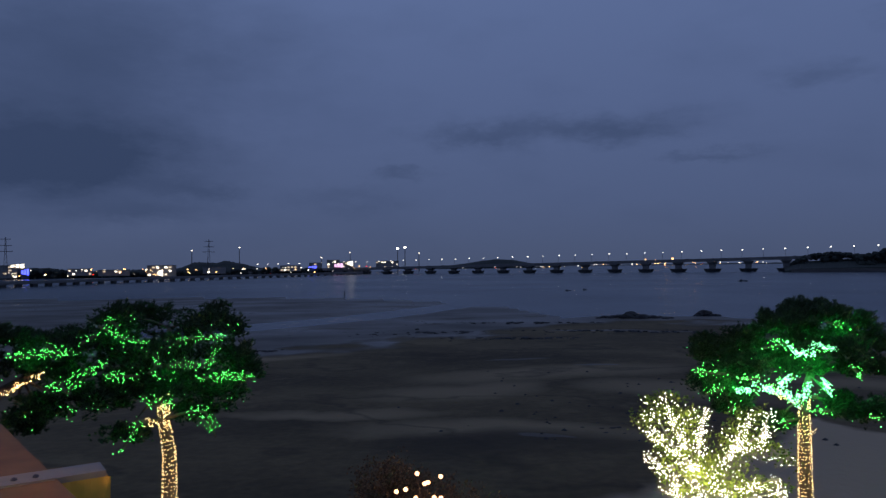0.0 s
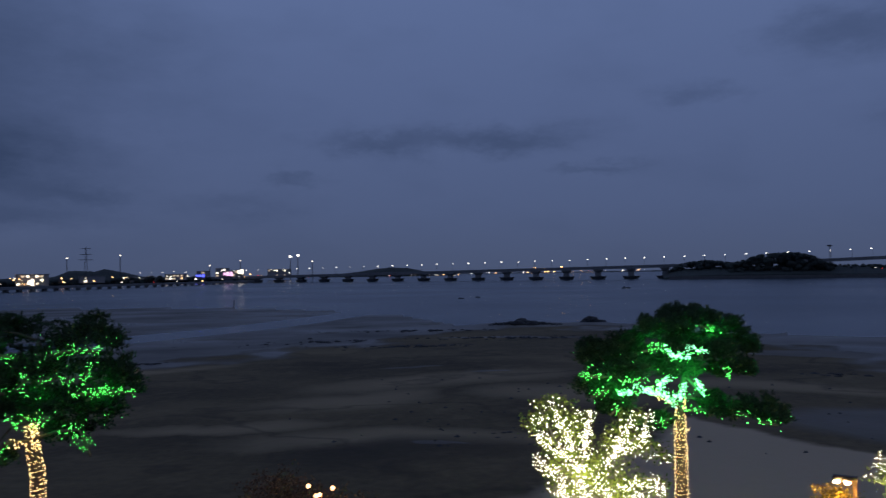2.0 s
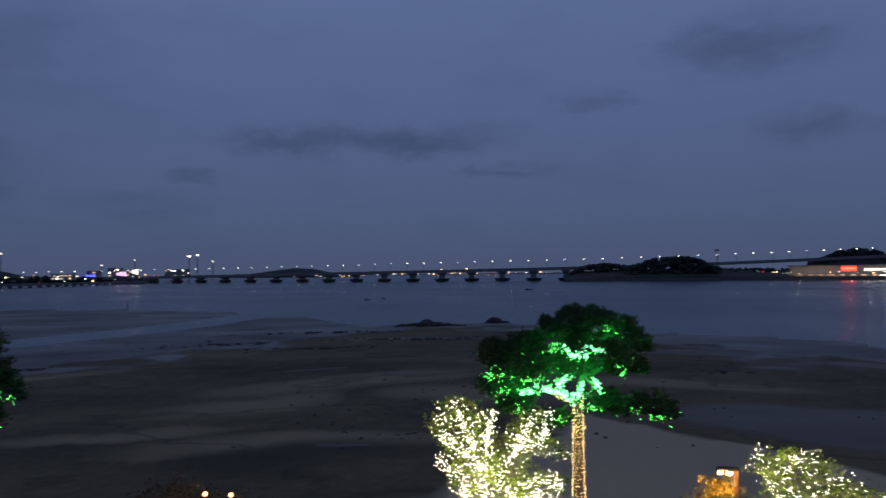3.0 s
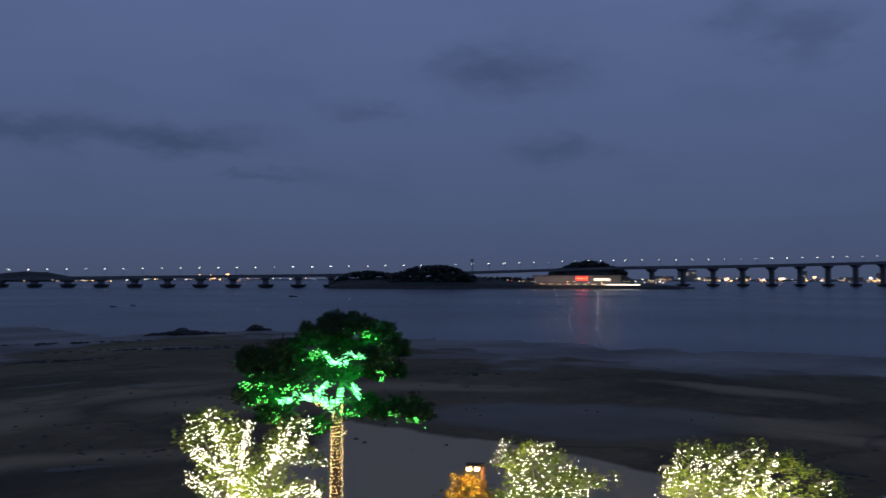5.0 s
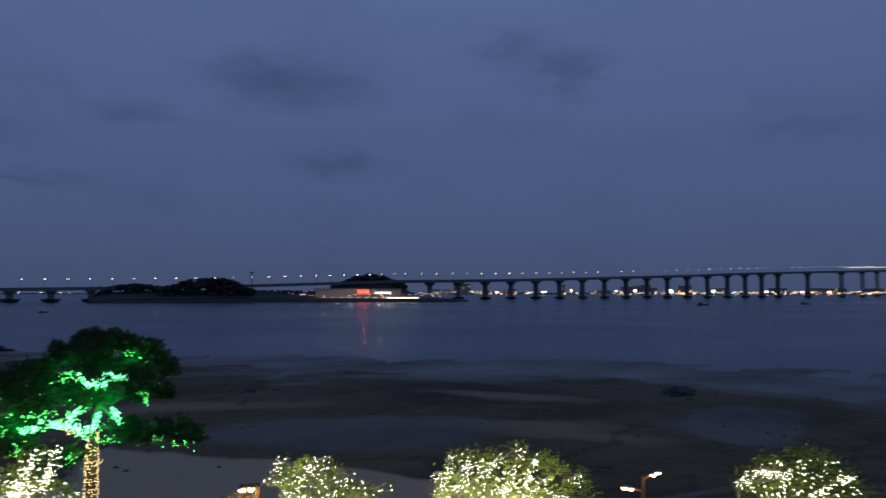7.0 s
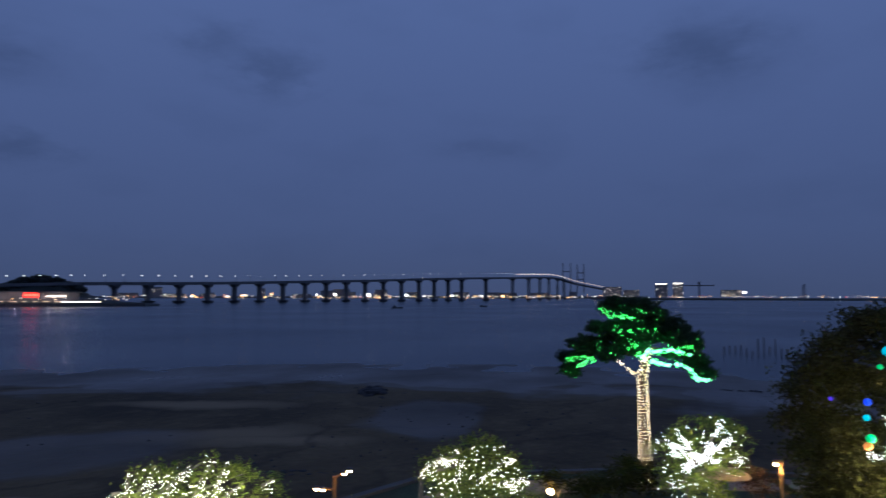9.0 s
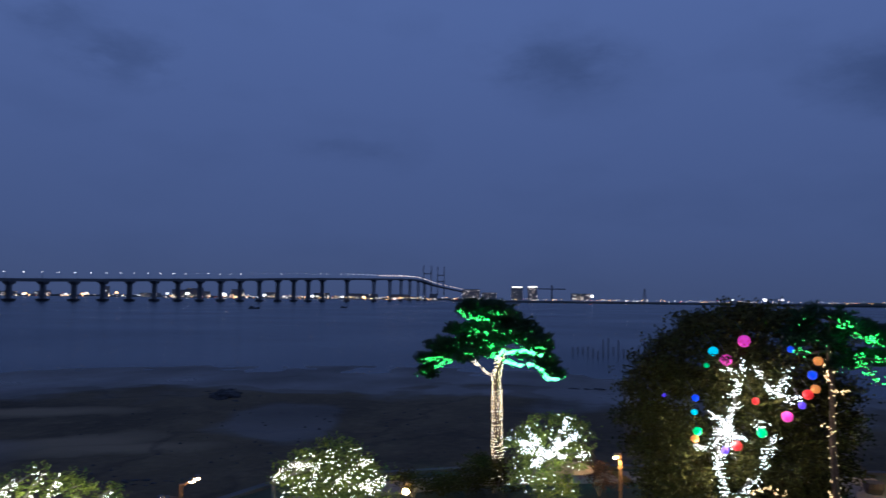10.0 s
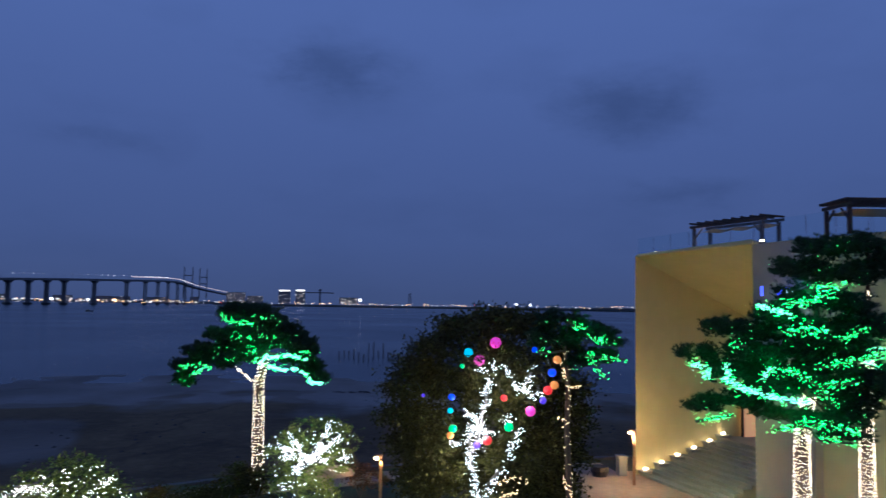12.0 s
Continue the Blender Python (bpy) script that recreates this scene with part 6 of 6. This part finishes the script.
# stairs: wide treads that climb along the creased wall
st = thing("outdoor_stairs", "wide granite stairs climbing along the wall", "stairs")
left_ = Vector((math.sin(radians(261)), math.cos(radians(261)), 0))
TIERS = [(0.44, 0.17), (1.55, 0.53), (2.67, 0.91), (3.85, 1.29), (5.01, 1.67), (6.02, 2.05)]  # along the wall, level
for s_, z_ in TIERS:
    for back_, drop_ in ((0.80, 0.19), (0.25, 0.0)):
        if z_ - drop_ < 0.1:
            continue
        p0, p1 = A + run * (s_ - back_) + left_ * 0.03, A + run * 8.9 + left_ * 0.03
        ol = [p0, p0 + left_ * 7.0, p1 + left_ * 7.0, p1]
        put("step", Geo().prism([(p.x, p.y) for p in ol], max(-0.2, z_ - drop_ - 0.21), z_ - drop_), stair_stone, st)
        nose = [p0 - run * 0.03, p0 - run * 0.03 + left_ * 7.0, p0 + run * 0.3 + left_ * 7.0, p0 + run * 0.3]
        put("nosing", Geo().prism([(p.x, p.y) for p in nose], z_ - drop_ + 0.002, z_ - drop_ + 0.035), stair_nosing, st)
    p0 = A + run * s_ + left_ * 0.32
    pl = put("plinth", Geo().box((p0.x, p0.y, z_ + 0.07), (0.5, 0.7, 0.16), 0.16).box((p0.x, p0.y, z_ + 0.165), (0.58, 0.78, 0.04), 0.16), stair_stone, st)
    put("step_light", Geo().ball((p0.x, p0.y, z_ + 0.28), 0.13, 4, 10, 0.5), g_step, pl)
for s_, z_, k_ in ((5.6, 0.9, 4.6), (6.6, 1.0, 5.6)):
    p0 = A + run * s_ + left_ * k_
    put("block", Geo().box((p0.x, p0.y, z_), (0.7, 0.7, 1.8), 0.16), stair_stone, st, "square stone block on the stairs")
# floodlights out of view, added to put warm light on the walls
wash = thing("added_washer", "unseen warm floodlight added to wash the pale wall", "lamp", (33.2, -17.2, 0.05), 0)
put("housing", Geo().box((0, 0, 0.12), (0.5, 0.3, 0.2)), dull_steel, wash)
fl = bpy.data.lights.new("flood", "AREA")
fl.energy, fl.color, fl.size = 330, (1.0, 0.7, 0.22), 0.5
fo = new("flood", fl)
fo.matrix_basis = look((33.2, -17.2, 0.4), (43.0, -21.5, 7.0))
w2 = thing("added_washer", "unseen warm floodlight added to wash the long wall", "lamp", (22.0, -15.0, 0.02), 0)
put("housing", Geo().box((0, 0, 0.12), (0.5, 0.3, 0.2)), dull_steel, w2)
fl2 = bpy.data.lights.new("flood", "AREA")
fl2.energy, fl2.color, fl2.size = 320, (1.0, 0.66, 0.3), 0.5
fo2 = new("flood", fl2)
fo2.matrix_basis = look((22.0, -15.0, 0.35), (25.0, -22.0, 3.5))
# roof terrace: glass railing, roof lights, pergolas
rail_line = [A + Z * ROOF + run * 0.2 - Vector((0.0, 0, 0)), TR + Z * ROOF + Vector((0.15, -0.2, 0)), TR + toward * 14 + Z * ROOF + Vector((0, -0.6, 0))]
gr = thing("glass_railing", "clear frameless glass railing round the roof terrace", "railing")
for a_, b_ in zip(rail_line, rail_line[1:]):
    n_ = max(1, int((b_ - a_).length / 1.5))
    for k_ in range(n_):
        p0, p1 = a_ + (b_ - a_) * ((k_ + 0.02) / n_), a_ + (b_ - a_) * ((k_ + 0.98) / n_)
        d_ = p1 - p0
        pane = put("pane", Geo().box(((p0.x + p1.x) / 2, (p0.y + p1.y) / 2, ROOF + 0.55), (d_.length, 0.02, 1.1), math.atan2(d_.y, d_.x)), glass, gr)
        pane.visible_shadow = False
for k_, f_ in enumerate((0.18, 0.56, 1.0)):
    p_ = A + (TR - A) * f_ * 1.05
    l_ = thing("roof_light", "small bright light on the roof edge", "lamp", (p_.x + 0.2, p_.y - 0.25, ROOF), 0)
    put("base", Geo().box((0, 0, 0.04), (0.25, 0.25, 0.1)), dull_steel, l_)
    put("lens", Geo().ball((0, 0, 0.14), 0.1, 4, 8, 0.6), g_lamp, l_)


def pergola(label, corner, length, depth, h, turn):
    top = thing("pergola", label, "pergola", corner, turn)
    for x in (0.1, length - 0.1):
        for y in (0, -depth):
            put("post", Geo().box((x, y, h / 2), (0.15, 0.15, h)), timber, top)
        put("brace", Geo().tube([(x, 0, h - 0.6), (x + (0.6 if x < 1 else -0.6), 0, h - 0.05)], 0.06, 4), timber, top)
    for y in (0, -depth):
        put("beam", Geo().box((length / 2, y, h + 0.09), (length + 0.4, 0.1, 0.14)), timber, top)
    for k in range(9):
        put("rafter", Geo().box((length * k / 8, -depth / 2, h + 0.27), (0.07, depth + 0.5, 0.1)), timber, top)
    g = Geo()
    n = 12
    for i in range(n + 1):
        sag = -0.14 - 0.1 * math.sin(math.pi * i / n * 3) ** 2
        for y in (0, -depth):
            g.v.append((length * i / n, y, h + sag))
    for i in range(n):
        g.f.append((2 * i, 2 * i + 2, 2 * i + 3, 2 * i + 1))
    put("awning", g, canvas, top)


pergola("dark timber pergola with tan canvas on the roof", (32.9, -20.75, ROOF - 0.1), 4.8, 1.15, 1.33, math.atan2(1.3, 4.7))
pergola("dark timber pergola with tan canvas on the roof", (26.5, -20.5, ROOF - 0.03), 2.0, 4.0, 1.14, math.atan2(-0.3, 1.8))
sg = thing("wall_sign", "blue-edged glowing sign on the wall", "sign", polar_el(123.0, 1.3, 35.4), facing(123.0))
put("panel", Geo().ball((0.35, 0, 0), 0.36, 6, 12, 0.6), g_blue, sg)
put("panel", Geo().ball((0.42, -0.25, 0.02), 0.24, 6, 12, 0.55), g_cool, sg)
put("panel", Geo().box((-0.6, 0, 0.05), (0.1, 0.12, 0.42)), g_blue, sg)
pot = thing("stone_planter", "round dark planter at the end of the promenade", "planter", (42.3, -15.9, 0.03), 0)
put("bowl", Geo().tube([(0, 0, 0), (0, 0, 0.35), (0, 0, 0.6)], [0.4, 0.55, 0.5], 12), rock, pot)
bo = thing("stone_bollard", "squat pale stone bollard beside the wall", "bollard", (42.4, -17.3, 0.03), 0)
put("block", Geo().box((0, 0, 0.55), (0.5, 0.5, 1.1)).box((0, 0, 1.14), (0.6, 0.6, 0.1)), facade, bo)
# ---------------------------------------------------------------- own terrace underfoot
tagged(put("terrace", Geo().prism([(-9, 0.75), (0.95, 0.75), (0.95, -9), (-9, -9)], -0.5, 8.3), stucco_dim), "rendered block under the viewing terrace", "terrace", kind="structure")
e0, e1 = Vector((-1.95, 2.85, 9.45)), Vector((-1.02, 1.90, 9.45))
ed = (e1 - e0).normalized()
nrm = Vector((-ed.y, ed.x, 0))
if nrm.dot(Vector((-1, -1, 0))) < 0:
    nrm = -nrm
cp = [e0 - ed * 3, e1 + ed * 1.2, e1 + ed * 1.2 + nrm * 0.55, e0 - ed * 3 + nrm * 0.55]
par = thing("parapet", "brown-topped parapet of the viewing terrace", "parapet")
put("coping", Geo().prism([(p.x, p.y) for p in cp], 9.40, 9.45), coping_wood, par)
iw = [e0 - ed * 3 + nrm * 0.08, e1 + ed * 1.2 + nrm * 0.08, e1 + ed * 1.2 + nrm * 0.47, e0 - ed * 3 + nrm * 0.47]
put("wall", Geo().prism([(p.x, p.y) for p in iw], 8.3, 9.398), stucco_dim, par)
tagged(put("terrace_wing", Geo().prism([(p.x, p.y) for p in (e0 - ed * 3, e1 + ed * 1.2, Vector((0.2, 0.7, 0)), Vector((-9, 0.7, 0)))], -0.5, 8.29), stucco_dim),
       "rendered wing under the parapet", "terrace", kind="structure")
dv = Vector((0.776, 0.631, 0))
bx = thing("covered_box", "small box wrapped in yellow tarpaulin on the parapet", "box", (-1.21, 2.10, 9.437), math.atan2(dv.y, dv.x))
tarp = Geo()
for i_ in range(9):
    for j_ in range(9):
        tarp.v.append((-0.005 + 0.13 * i_ / 8, -0.004 - 0.008 * noise.noise((i_ * 0.7, j_ * 0.5, 0)), -0.40 + 0.40 * j_ / 8))
for i_ in range(8):
    for j_ in range(8):
        a_ = i_ * 9 + j_
        tarp.f.append((a_, a_ + 9, a_ + 10, a_ + 1))
tarp.box((0.06, 0.065, -0.2), (0.122, 0.115, 0.4))
put("tarpaulin", tarp, yellow_cloth, bx, smooth=False)
put("flashing", Geo().box((-0.045, 0.052, 0.008), (0.32, 0.104, 0.016)).box((-0.11, -0.004, 0.004), (0.20, 0.012, 0.03)), strap_metal, bx, "grey metal flashing strip")
for x_ in (-0.10, -0.05):
    put("screw", Geo().ball((x_, 0.04, 0.017), 0.008, 4, 6), dull_steel, bx)
# unseen lantern, added to warm the coping and the yellow box
lan = thing("added_lantern", "unseen warm lantern added to light the parapet", "lamp", (-2.1, 0.9, 8.29), 0)
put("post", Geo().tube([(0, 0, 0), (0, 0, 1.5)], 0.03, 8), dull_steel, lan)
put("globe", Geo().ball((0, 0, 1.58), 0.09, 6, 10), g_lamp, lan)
lan_lamp = bpy.data.lights.new("fill_light", "POINT")
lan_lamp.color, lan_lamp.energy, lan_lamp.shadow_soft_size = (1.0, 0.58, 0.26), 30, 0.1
lan_glow = new("fill_light", lan_lamp)
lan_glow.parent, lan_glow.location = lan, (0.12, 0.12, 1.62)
